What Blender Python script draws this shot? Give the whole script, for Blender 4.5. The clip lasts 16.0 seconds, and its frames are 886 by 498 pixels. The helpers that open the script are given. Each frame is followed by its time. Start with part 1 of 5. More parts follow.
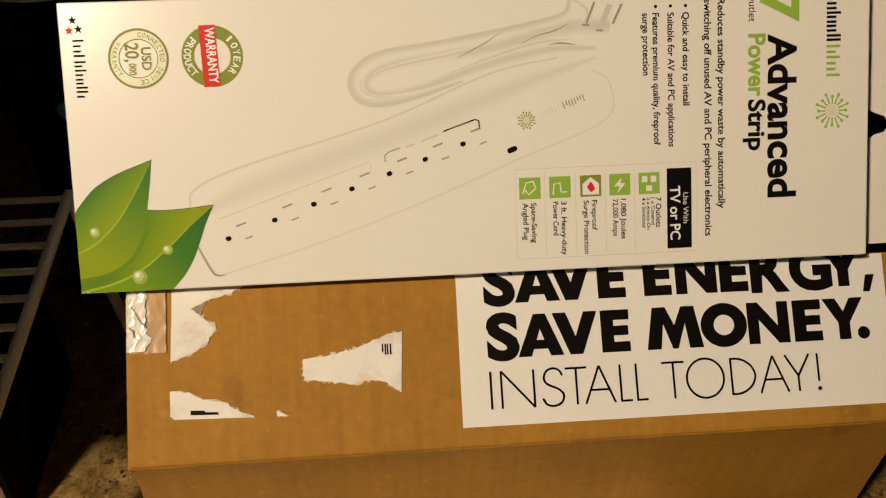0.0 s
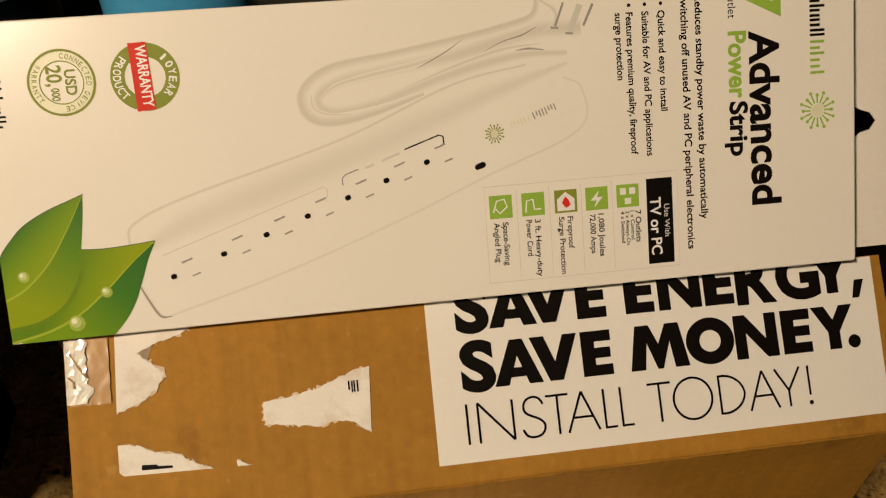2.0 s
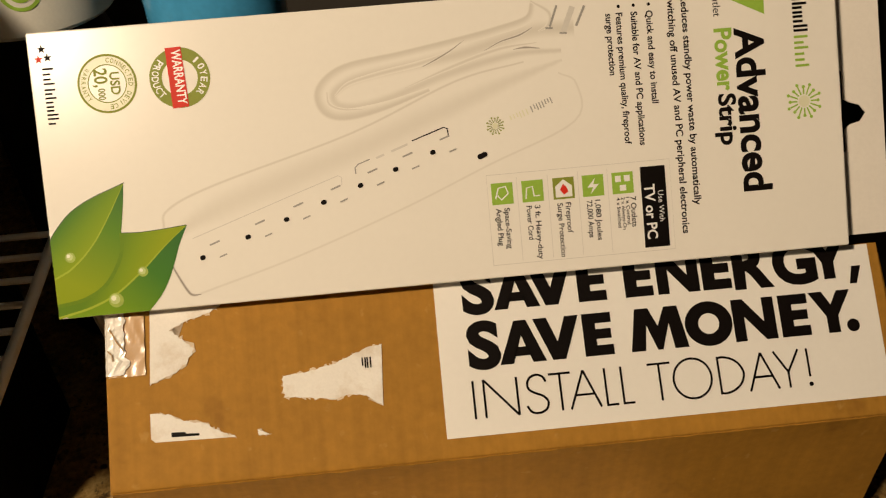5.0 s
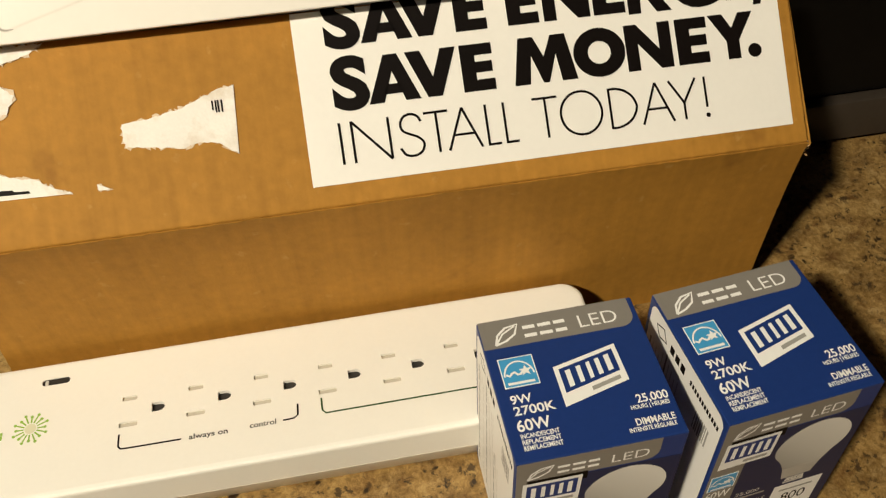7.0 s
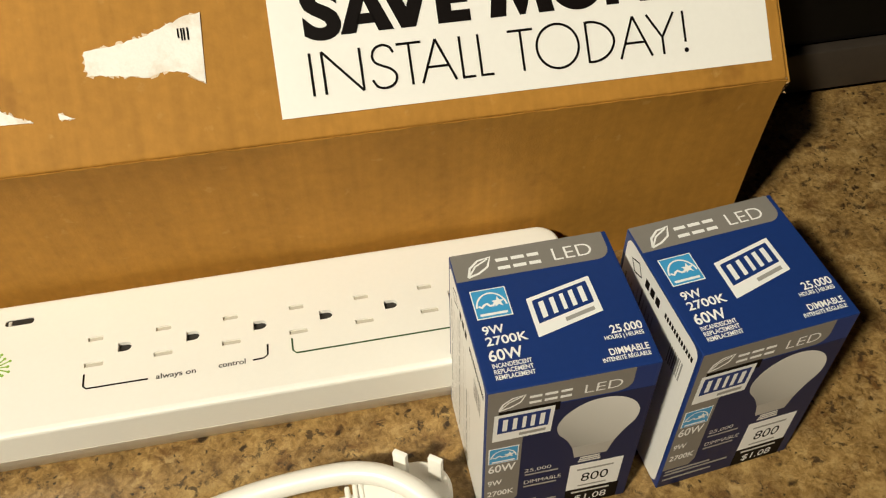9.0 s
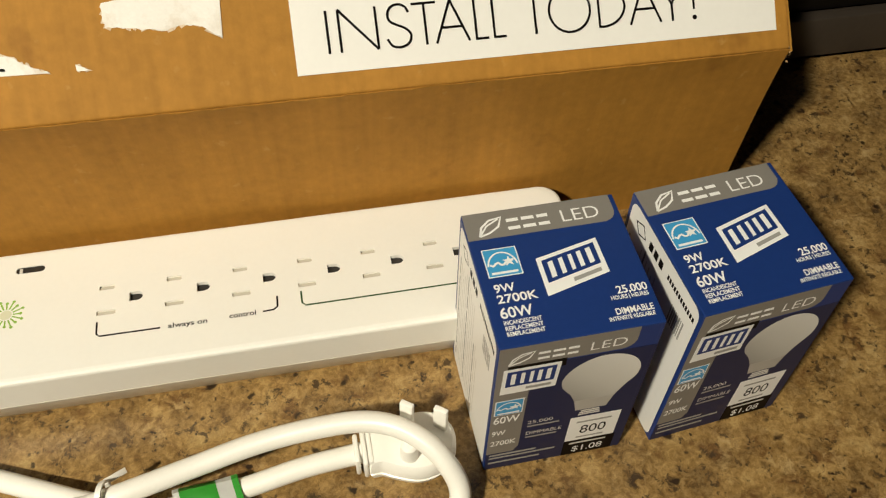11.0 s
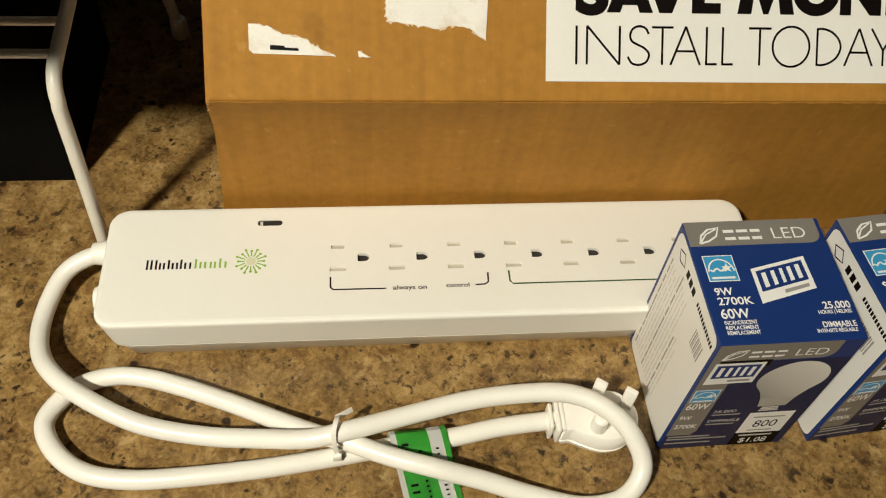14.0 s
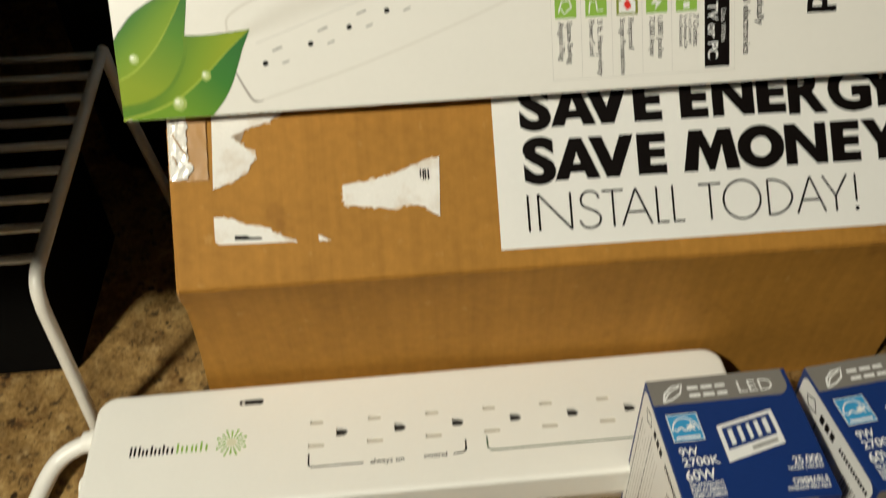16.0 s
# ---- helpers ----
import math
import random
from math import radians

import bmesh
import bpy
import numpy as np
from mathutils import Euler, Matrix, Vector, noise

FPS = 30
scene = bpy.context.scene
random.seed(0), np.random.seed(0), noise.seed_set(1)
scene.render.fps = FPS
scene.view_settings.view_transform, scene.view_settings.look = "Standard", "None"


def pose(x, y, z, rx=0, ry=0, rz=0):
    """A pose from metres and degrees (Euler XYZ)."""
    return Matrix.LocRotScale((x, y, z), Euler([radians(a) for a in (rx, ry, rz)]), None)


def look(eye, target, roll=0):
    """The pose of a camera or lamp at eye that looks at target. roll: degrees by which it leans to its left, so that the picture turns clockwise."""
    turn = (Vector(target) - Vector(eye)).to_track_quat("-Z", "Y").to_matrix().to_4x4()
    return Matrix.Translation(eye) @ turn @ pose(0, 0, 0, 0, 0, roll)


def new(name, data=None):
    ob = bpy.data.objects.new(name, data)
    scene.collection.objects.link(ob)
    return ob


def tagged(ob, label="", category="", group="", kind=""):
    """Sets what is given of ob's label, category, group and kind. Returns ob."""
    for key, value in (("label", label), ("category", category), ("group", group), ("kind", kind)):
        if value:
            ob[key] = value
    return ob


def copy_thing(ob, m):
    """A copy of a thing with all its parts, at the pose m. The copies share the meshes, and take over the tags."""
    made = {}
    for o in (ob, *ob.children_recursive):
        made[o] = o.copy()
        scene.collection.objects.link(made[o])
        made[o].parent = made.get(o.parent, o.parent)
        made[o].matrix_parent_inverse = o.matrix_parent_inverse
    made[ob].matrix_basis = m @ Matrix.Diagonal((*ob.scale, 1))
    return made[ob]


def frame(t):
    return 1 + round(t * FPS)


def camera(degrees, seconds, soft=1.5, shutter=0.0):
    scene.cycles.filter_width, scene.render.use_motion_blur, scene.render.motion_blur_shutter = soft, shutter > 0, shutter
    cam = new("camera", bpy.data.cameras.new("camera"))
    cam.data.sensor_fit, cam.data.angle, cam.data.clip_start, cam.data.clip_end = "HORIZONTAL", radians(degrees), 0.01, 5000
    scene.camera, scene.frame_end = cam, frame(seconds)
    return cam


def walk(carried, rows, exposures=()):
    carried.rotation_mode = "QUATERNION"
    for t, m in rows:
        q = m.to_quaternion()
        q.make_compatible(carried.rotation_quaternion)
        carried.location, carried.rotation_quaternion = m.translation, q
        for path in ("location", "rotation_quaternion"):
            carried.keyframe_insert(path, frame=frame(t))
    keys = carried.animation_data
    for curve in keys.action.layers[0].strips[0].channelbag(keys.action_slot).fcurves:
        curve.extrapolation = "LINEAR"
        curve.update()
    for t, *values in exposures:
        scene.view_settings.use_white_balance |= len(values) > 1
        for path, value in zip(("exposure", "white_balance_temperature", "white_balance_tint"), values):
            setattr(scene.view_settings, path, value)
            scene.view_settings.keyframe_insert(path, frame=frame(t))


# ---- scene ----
cam = camera(53.4, 16.0, soft=1.15, shutter=0.5)
PATH = [
    (0, (0.04815, -0.20529, 0.40887), (0.18281, 1.3287, -0.86736), -0.0),
    (0.5, (0.05373, -0.19763, 0.39414), (0.18817, 1.35013, -0.86537), -1.0),
    (1, (0.05752, -0.1793, 0.38974), (0.18917, 1.35126, -0.89091), -1.5),
    (1.5, (0.05477, -0.16432, 0.40224), (0.21105, 1.3081, -0.94222), -0.9),
    (2, (0.04867, -0.16969, 0.40695), (0.27218, 1.31217, -0.91749), -0.1),
    (2.5, (0.04743, -0.17861, 0.39828), (0.25821, 1.35647, -0.86628), -0.3),
    (3, (0.05227, -0.20578, 0.39458), (0.20696, 1.38889, -0.80256), -0.9),
    (5.5, (0.07488, -0.21537, 0.39718), (0.17305, 1.37538, -0.81107), -4.1),
    (6, (0.08492, -0.21735, 0.36828), (0.2096, 1.26287, -0.97091), -3.9),
    (6.5, (0.08789, -0.21599, 0.34893), (0.27655, 1.13824, -1.11068), -1.6),
    (7, (0.09054, -0.21665, 0.33934), (0.28125, 1.12687, -1.12987), -2.8),
    (7.5, (0.09241, -0.22381, 0.32984), (0.29019, 1.12126, -1.13701), -3.3),
    (8, (0.0941, -0.22579, 0.32118), (0.30248, 1.11388, -1.14915), -2.9),
    (8.5, (0.09374, -0.22369, 0.31881), (0.30619, 1.09864, -1.16656), -2.2),
    (9, (0.0922, -0.2252, 0.32315), (0.31548, 1.07779, -1.17763), -1.4),
    (11.5, (0.06756, -0.22599, 0.33294), (0.3549, 0.96312, -1.24929), 3.5),
    (12, (0.05006, -0.22619, 0.33629), (0.37059, 0.95069, -1.24871), 6.0),
    (12.5, (0.02471, -0.22727, 0.34538), (0.36172, 0.93508, -1.24691), 8.9),
    (13, (0.00362, -0.23153, 0.35477), (0.30778, 0.93377, -1.24197), 9.1),
    (13.5, (-0.0037, -0.23759, 0.36453), (0.20292, 0.9348, -1.24259), 6.8),
    (14, (-0.00059, -0.23816, 0.36339), (0.18368, 0.94112, -1.24139), 5.8),
    (14.5, (0.0074, -0.23517, 0.36291), (0.15883, 0.93713, -1.25041), 3.1),
    (15, (0.0216, -0.23388, 0.36389), (0.13195, 0.94834, -1.24552), -0.5),
    (15.5, (0.03102, -0.23647, 0.37168), (0.11263, 1.03263, -1.17193), -2.3),
    (16, (0.03885, -0.23677, 0.37802), (0.11099, 1.19381, -1.01776), -2.5),
]
walk(cam, [(t, look(eye, target, roll)) for t, eye, target, roll in PATH], exposures=(
    (0.0, -0.36, 6600, 13), (2.5, -0.44, 6800, 15), (5.5, -0.28, 6850, 15), (6.5, 0.04, 6200, 9), (9.0, 0.30, 5650, 5),
    (12.0, 0.12, 5600, 5), (13.5, 0.04, 5550, 5), (15.0, 0.06, 5550, 4), (16.0, -0.14, 5400, 4)))

from mathutils.geometry import delaunay_2d_cdt

# ---- world, lights, exposure ----
world = bpy.data.worlds.new("room_dark")
scene.world = world
world.use_nodes = True
world.node_tree.nodes["Background"].inputs[0].default_value = (0.9, 0.75, 0.55, 1)
world.node_tree.nodes["Background"].inputs[1].default_value = 0.001


def area_lamp(name, eye, target, size, watts, colour):
    data = bpy.data.lights.new(name, "AREA")
    data.shape, data.size, data.energy, data.color = "DISK", size, watts, colour
    ob = new(name, data)
    ob.matrix_world = look(eye, target)
    return ob


area_lamp("ceiling_lamp_light", (-0.52, -0.66, 1.10), (0.06, 0.0, 0.05), 0.11, 42.0, (1.0, 0.83, 0.59))


# ---- materials ----
def shader(name, base, rough=0.5, metal=0.0, vary=0.08, scale=60.0, bump=0.0, bump_scale=400.0, coat=0.0, spec=0.5, stretch=None, fine=0.0):
    """A surface with colour variation at two scales, fine relief and uneven gloss."""
    m = bpy.data.materials.new(name)
    m.use_nodes = True
    nt = m.node_tree
    b = nt.nodes["Principled BSDF"]
    b.inputs["Roughness"].default_value = rough
    b.inputs["Metallic"].default_value = metal
    b.inputs["Coat Weight"].default_value = coat
    b.inputs["Coat Roughness"].default_value = 0.12
    b.inputs["Specular IOR Level"].default_value = spec
    tc = nt.nodes.new("ShaderNodeTexCoord")
    vec = tc.outputs["Object"]
    if stretch:
        mp = nt.nodes.new("ShaderNodeMapping")
        mp.inputs["Scale"].default_value = stretch
        nt.links.new(vec, mp.inputs["Vector"])
        vec = mp.outputs["Vector"]
    n1 = nt.nodes.new("ShaderNodeTexNoise")
    n1.inputs["Scale"].default_value, n1.inputs["Detail"].default_value = scale, 4
    n2 = nt.nodes.new("ShaderNodeTexNoise")
    n2.inputs["Scale"].default_value, n2.inputs["Detail"].default_value = scale * 11, 3
    for n in (n1, n2):
        nt.links.new(vec, n.inputs["Vector"])
    mix = nt.nodes.new("ShaderNodeMath")
    mix.operation = "MULTIPLY_ADD"
    mix.inputs[1].default_value = 0.45
    nt.links.new(n2.outputs["Fac"], mix.inputs[0])
    half = nt.nodes.new("ShaderNodeMath")
    half.operation = "MULTIPLY"
    half.inputs[1].default_value = 0.55
    nt.links.new(n1.outputs["Fac"], half.inputs[0])
    nt.links.new(half.outputs[0], mix.inputs[2])
    ramp = nt.nodes.new("ShaderNodeValToRGB")
    e = ramp.color_ramp.elements
    e[0].position, e[1].position = 0.3, 0.7
    e[0].color = (*[max(0, c * (1 - vary)) for c in base], 1)
    e[1].color = (*[min(1, c * (1 + vary)) for c in base], 1)
    nt.links.new(mix.outputs[0], ramp.inputs[0])
    nt.links.new(ramp.outputs[0], b.inputs["Base Color"])
    if bump:
        n3 = nt.nodes.new("ShaderNodeTexNoise")
        n3.inputs["Scale"].default_value, n3.inputs["Detail"].default_value = bump_scale, 3
        nt.links.new(vec, n3.inputs["Vector"])
        bp = nt.nodes.new("ShaderNodeBump")
        bp.inputs["Strength"].default_value, bp.inputs["Distance"].default_value = bump, 0.0004
        nt.links.new(n3.outputs["Fac"], bp.inputs["Height"])
        nt.links.new(bp.outputs[0], b.inputs["Normal"])
    return m


def granite(name):
    """Polished tan granite: cream and brown clouds with dark mineral specks."""
    m = bpy.data.materials.new(name)
    m.use_nodes = True
    nt = m.node_tree
    b = nt.nodes["Principled BSDF"]
    b.inputs["Roughness"].default_value = 0.32
    tc = nt.nodes.new("ShaderNodeTexCoord")
    warp = nt.nodes.new("ShaderNodeTexNoise")
    warp.inputs["Scale"].default_value, warp.inputs["Detail"].default_value = 190, 4
    nt.links.new(tc.outputs["Object"], warp.inputs["Vector"])
    vadd = nt.nodes.new("ShaderNodeMixRGB")
    vadd.blend_type, vadd.inputs[0].default_value = "ADD", 0.0055
    nt.links.new(tc.outputs["Object"], vadd.inputs[1])
    nt.links.new(warp.outputs["Color"], vadd.inputs[2])

    def noise_node(scale, detail, rough=0.6):
        n = nt.nodes.new("ShaderNodeTexNoise")
        n.inputs["Scale"].default_value, n.inputs["Detail"].default_value, n.inputs["Roughness"].default_value = scale, detail, rough
        nt.links.new(vadd.outputs[0], n.inputs["Vector"])
        return n.outputs["Fac"]

    def ramp(src, stops):
        r = nt.nodes.new("ShaderNodeValToRGB")
        while len(r.color_ramp.elements) < len(stops):
            r.color_ramp.elements.new(0.5)
        for el, (p, c) in zip(r.color_ramp.elements, stops):
            el.position, el.color = p, (*c, 1)
        nt.links.new(src, r.inputs[0])
        return r.outputs[0]

    def mix(fac, a, c):
        x = nt.nodes.new("ShaderNodeMixRGB")
        nt.links.new(fac, x.inputs[0])
        for s, i in ((a, 1), (c, 2)):
            if isinstance(s, tuple):
                x.inputs[i].default_value = (*s, 1)
            else:
                nt.links.new(s, x.inputs[i])
        return x.outputs[0]

    clouds = ramp(noise_node(55, 9, 0.74), [(0.36, (0.060, 0.031, 0.009)), (0.46, (0.165, 0.094, 0.027)), (0.55, (0.30, 0.184, 0.057)), (0.66, (0.47, 0.33, 0.130))])
    grain = ramp(noise_node(420, 7, 0.72), [(0.34, (0.055, 0.030, 0.010)), (0.47, (0.22, 0.133, 0.042)), (0.60, (0.44, 0.30, 0.12))])
    half = nt.nodes.new("ShaderNodeValue")
    half.outputs[0].default_value = 0.40
    colour = mix(half.outputs[0], clouds, grain)
    # rusty and pale mineral clouds
    rust = ramp(noise_node(95, 7, 0.76), [(0.53, (0, 0, 0)), (0.64, (0.78, 0.78, 0.78))])
    colour = mix(rust, colour, (0.105, 0.048, 0.014))
    pale = ramp(noise_node(85, 6, 0.72), [(0.57, (0, 0, 0)), (0.68, (0.6, 0.6, 0.6))])
    colour = mix(pale, colour, (0.50, 0.36, 0.16))
    # grey smoky knots and round dark grains
    clump = ramp(noise_node(170, 6, 0.68), [(0.36, (0.88, 0.88, 0.88)), (0.43, (0, 0, 0))])
    colour = mix(clump, colour, (0.036, 0.022, 0.012))
    for scale, near, far, gate_scale, g0, g1 in ((105, 0.19, 0.29, 47, 0.555, 0.60), (190, 0.17, 0.29, 62, 0.56, 0.62), (380, 0.16, 0.32, 80, 0.56, 0.64)):
        vor = nt.nodes.new("ShaderNodeTexVoronoi")
        vor.inputs["Scale"].default_value = scale
        nt.links.new(vadd.outputs[0], vor.inputs["Vector"])
        speck = ramp(vor.outputs["Distance"], [(near, (1, 1, 1)), (far, (0, 0, 0))])
        gate = ramp(noise_node(gate_scale, 2), [(g0, (0, 0, 0)), (g1, (0.95, 0.95, 0.95))])
        both = nt.nodes.new("ShaderNodeMath")
        both.operation = "MULTIPLY"
        nt.links.new(speck, both.inputs[0])
        nt.links.new(gate, both.inputs[1])
        colour = mix(both.outputs[0], colour, (0.018, 0.010, 0.006))
    nt.links.new(colour, b.inputs["Base Color"])
    return m


def cardboard(name):
    m = shader(name, (0.360, 0.174, 0.024), 0.70, vary=0.17, scale=22, bump=0.25, bump_scale=900, spec=0.2)
    nt = m.node_tree
    b = nt.nodes["Principled BSDF"]
    old = b.inputs["Base Color"].links[0].from_socket
    tc = nt.nodes.new("ShaderNodeTexCoord")
    mp = nt.nodes.new("ShaderNodeMapping")
    mp.inputs["Scale"].default_value = (300, 9, 9)
    nt.links.new(tc.outputs["Object"], mp.inputs["Vector"])
    flutes = nt.nodes.new("ShaderNodeTexNoise")
    flutes.inputs["Scale"].default_value, flutes.inputs["Detail"].default_value = 1.0, 2
    nt.links.new(mp.outputs[0], flutes.inputs["Vector"])
    mr = nt.nodes.new("ShaderNodeMapRange")
    mr.inputs["From Min"].default_value, mr.inputs["From Max"].default_value = 0.3, 0.7
    mr.inputs["To Min"].default_value, mr.inputs["To Max"].default_value = 0.93, 1.05
    nt.links.new(flutes.outputs["Fac"], mr.inputs[0])
    mul = nt.nodes.new("ShaderNodeMixRGB")
    mul.blend_type, mul.inputs[0].default_value = "MULTIPLY", 1.0
    nt.links.new(old, mul.inputs[1])
    nt.links.new(mr.outputs[0], mul.inputs[2])
    # scuffs and a few greasy spots
    colour = mul.outputs[0]
    for scale, lo, hi, ink, most in ((26, 0.66, 0.72, (0.17, 0.075, 0.012), 0.5), (140, 0.66, 0.75, (0.52, 0.31, 0.09), 0.35)):
        spot = nt.nodes.new("ShaderNodeTexNoise")
        spot.inputs["Scale"].default_value, spot.inputs["Detail"].default_value = scale, 4
        nt.links.new(tc.outputs["Object"], spot.inputs["Vector"])
        gate = nt.nodes.new("ShaderNodeMapRange")
        gate.inputs["From Min"].default_value, gate.inputs["From Max"].default_value, gate.inputs["To Max"].default_value = lo, hi, most
        nt.links.new(spot.outputs["Fac"], gate.inputs[0])
        blend = nt.nodes.new("ShaderNodeMixRGB")
        blend.inputs[2].default_value = (*ink, 1)
        nt.links.new(gate.outputs[0], blend.inputs[0])
        nt.links.new(colour, blend.inputs[1])
        colour = blend.outputs[0]
    nt.links.new(colour, b.inputs["Base Color"])
    return m


def torn_paper(name):
    """Torn label: white face with thin places where brown board shows through the fibres."""
    m = shader(name, (0.80, 0.77, 0.72), 0.85, vary=0.05, scale=80, bump=0.6, bump_scale=500)
    nt = m.node_tree
    b = nt.nodes["Principled BSDF"]
    old = b.inputs["Base Color"].links[0].from_socket
    tc = nt.nodes.new("ShaderNodeTexCoord")
    thin = nt.nodes.new("ShaderNodeTexNoise")
    thin.inputs["Scale"].default_value, thin.inputs["Detail"].default_value, thin.inputs["Roughness"].default_value = 70, 6, 0.65
    nt.links.new(tc.outputs["Object"], thin.inputs["Vector"])
    mr = nt.nodes.new("ShaderNodeMapRange")
    mr.inputs["From Min"].default_value, mr.inputs["From Max"].default_value = 0.50, 0.72
    mr.inputs["To Max"].default_value = 0.55
    nt.links.new(thin.outputs["Fac"], mr.inputs[0])
    blend = nt.nodes.new("ShaderNodeMixRGB")
    blend.inputs[2].default_value = (0.50, 0.38, 0.25, 1)
    nt.links.new(mr.outputs[0], blend.inputs[0])
    nt.links.new(old, blend.inputs[1])
    nt.links.new(blend.outputs[0], b.inputs["Base Color"])
    return m


def blended_print(name, p0, p1, stops, rough=0.45, spec=0.12):
    """Printed colour that runs from point p0 to p1 of the thing, in millimetres."""
    m = shader(name, stops[0][1], rough, vary=0.1, spec=spec)
    nt = m.node_tree
    b = nt.nodes["Principled BSDF"]
    a, d = Vector(p0) / 1000, (Vector(p1) - Vector(p0)) / 1000
    tc = nt.nodes.new("ShaderNodeTexCoord")
    sub = nt.nodes.new("ShaderNodeVectorMath")
    sub.operation = "SUBTRACT"
    sub.inputs[1].default_value = a
    nt.links.new(tc.outputs["Object"], sub.inputs[0])
    dot = nt.nodes.new("ShaderNodeVectorMath")
    dot.operation = "DOT_PRODUCT"
    dot.inputs[1].default_value = d / d.length_squared
    nt.links.new(sub.outputs[0], dot.inputs[0])
    r = nt.nodes.new("ShaderNodeValToRGB")
    while len(r.color_ramp.elements) < len(stops):
        r.color_ramp.elements.new(0.5)
    for el, (p, c) in zip(r.color_ramp.elements, stops):
        el.position, el.color = p, (*c, 1)
    nt.links.new(dot.outputs["Value"], r.inputs[0])
    nt.links.new(r.outputs[0], b.inputs["Base Color"])
    return m


def soft_print(name, tone, stops):
    """A printed airbrush stroke on white card: its tone across the stroke."""
    m = shader(name, (0.80, 0.77, 0.71), 0.24, vary=0.015, scale=30, bump=0.03, spec=0.30)
    nt = m.node_tree
    b = nt.nodes["Principled BSDF"]
    old = b.inputs["Base Color"].links[0].from_socket
    tc = nt.nodes.new("ShaderNodeTexCoord")
    sep = nt.nodes.new("ShaderNodeSeparateXYZ")
    nt.links.new(tc.outputs["UV"], sep.inputs[0])
    r = nt.nodes.new("ShaderNodeValToRGB")
    r.color_ramp.interpolation = "EASE"
    while len(r.color_ramp.elements) < len(stops):
        r.color_ramp.elements.new(0.5)
    for el, (p, c) in zip(r.color_ramp.elements, stops):
        el.position, el.color = p, (c, c, c, 1)
    nt.links.new(sep.outputs["Y"], r.inputs[0])
    blend = nt.nodes.new("ShaderNodeMixRGB")
    blend.inputs[2].default_value = (*tone, 1)
    nt.links.new(r.outputs[0], blend.inputs[0])
    nt.links.new(old, blend.inputs[1])
    nt.links.new(blend.outputs[0], b.inputs["Base Color"])
    return m


GRANITE = granite("polished_tan_granite")
CARD = cardboard("brown_corrugated_cardboard")
CARD_EDGE = shader("cardboard_cut_edge", (0.40, 0.25, 0.11), 0.8, vary=0.25, scale=300)
PAPER = shader("white_label_paper", (0.80, 0.78, 0.74), 0.42, vary=0.02, scale=40, bump=0.05)
TORN = torn_paper("torn_paper_fibre")
TORN_EDGE = shader("torn_paper_edge", (0.64, 0.52, 0.38), 0.9, vary=0.2, scale=200, bump=0.5, bump_scale=700)
COATED = shader("white_coated_carton", (0.80, 0.77, 0.71), 0.24, vary=0.015, scale=30, bump=0.03, spec=0.30)
CARTON_SIDE = shader("white_carton_edge", (0.78, 0.74, 0.68), 0.6, vary=0.04)
PLASTIC = shader("white_satin_plastic", (0.86, 0.84, 0.78), 0.34, vary=0.015, scale=50, bump=0.08, bump_scale=1500)
CORD = shader("white_pvc_cord", (0.84, 0.815, 0.75), 0.36, vary=0.03, scale=90, bump=0.05)
WIRE = shader("white_coated_wire", (0.80, 0.76, 0.67), 0.32, vary=0.06, scale=120, bump=0.1, bump_scale=600)
BLACK_INK = shader("black_ink", (0.005, 0.0035, 0.003), 0.55, vary=0.2, spec=0.07)
GREY_INK = shader("grey_ink", (0.30, 0.29, 0.27), 0.45, vary=0.06)
PALE_INK = shader("pale_grey_ink", (0.60, 0.575, 0.53), 0.38, vary=0.05)
GREEN_INK = shader("lime_green_ink", (0.27, 0.45, 0.06), 0.5, vary=0.08, spec=0.15)
SOFT_BAND = soft_print("airbrushed_grey_print", (0.50, 0.455, 0.385), [(0.0, 0.0), (0.5, 0.46), (1.0, 0.0)])
SOFT_FAINT = soft_print("faint_grey_print", (0.50, 0.455, 0.385), [(0.0, 0.0), (0.5, 0.30), (1.0, 0.0)])
SOFT_SIDE = soft_print("one_sided_grey_print", (0.50, 0.455, 0.385), [(0.0, 0.0), (0.75, 0.55), (1.0, 0.0)])
SOFT_LINE = soft_print("soft_dark_print", (0.20, 0.17, 0.14), [(0.0, 0.0), (0.5, 0.85), (1.0, 0.0)])
LEAF_OUTER = blended_print("leaf_print_outer_half", (17, 29, 0), (6, 41, 0), [(0.0, (0.23, 0.33, 0.010)), (0.45, (0.16, 0.28, 0.010)), (1.0, (0.045, 0.165, 0.014))])
LEAF_INNER = blended_print("leaf_print_inner_half", (31, 50, 0), (12, 12, 0), [(0.0, (0.040, 0.150, 0.022)), (0.4, (0.095, 0.225, 0.012)), (1.0, (0.24, 0.32, 0.008))])
LEAF_UPPER = blended_print("leaf_print_upper_half", (27, 30, 0), (41, 21, 0), [(0.0, (0.105, 0.215, 0.010)), (0.5, (0.185, 0.29, 0.008)), (1.0, (0.255, 0.33, 0.008))])
LEAF_LOWER = blended_print("leaf_print_lower_half", (54, 33, 0), (24, 1, 0), [(0.0, (0.028, 0.130, 0.026)), (0.5, (0.050, 0.180, 0.018)), (1.0, (0.16, 0.29, 0.010))])
LEAF_FOLD = shader("leaf_fold_print", (0.125, 0.228, 0.009), 0.45, vary=0.1, spec=0.12)
LEAF_LINE = shader("leaf_outline_print", (0.03, 0.055, 0.008), 0.4, vary=0.1)
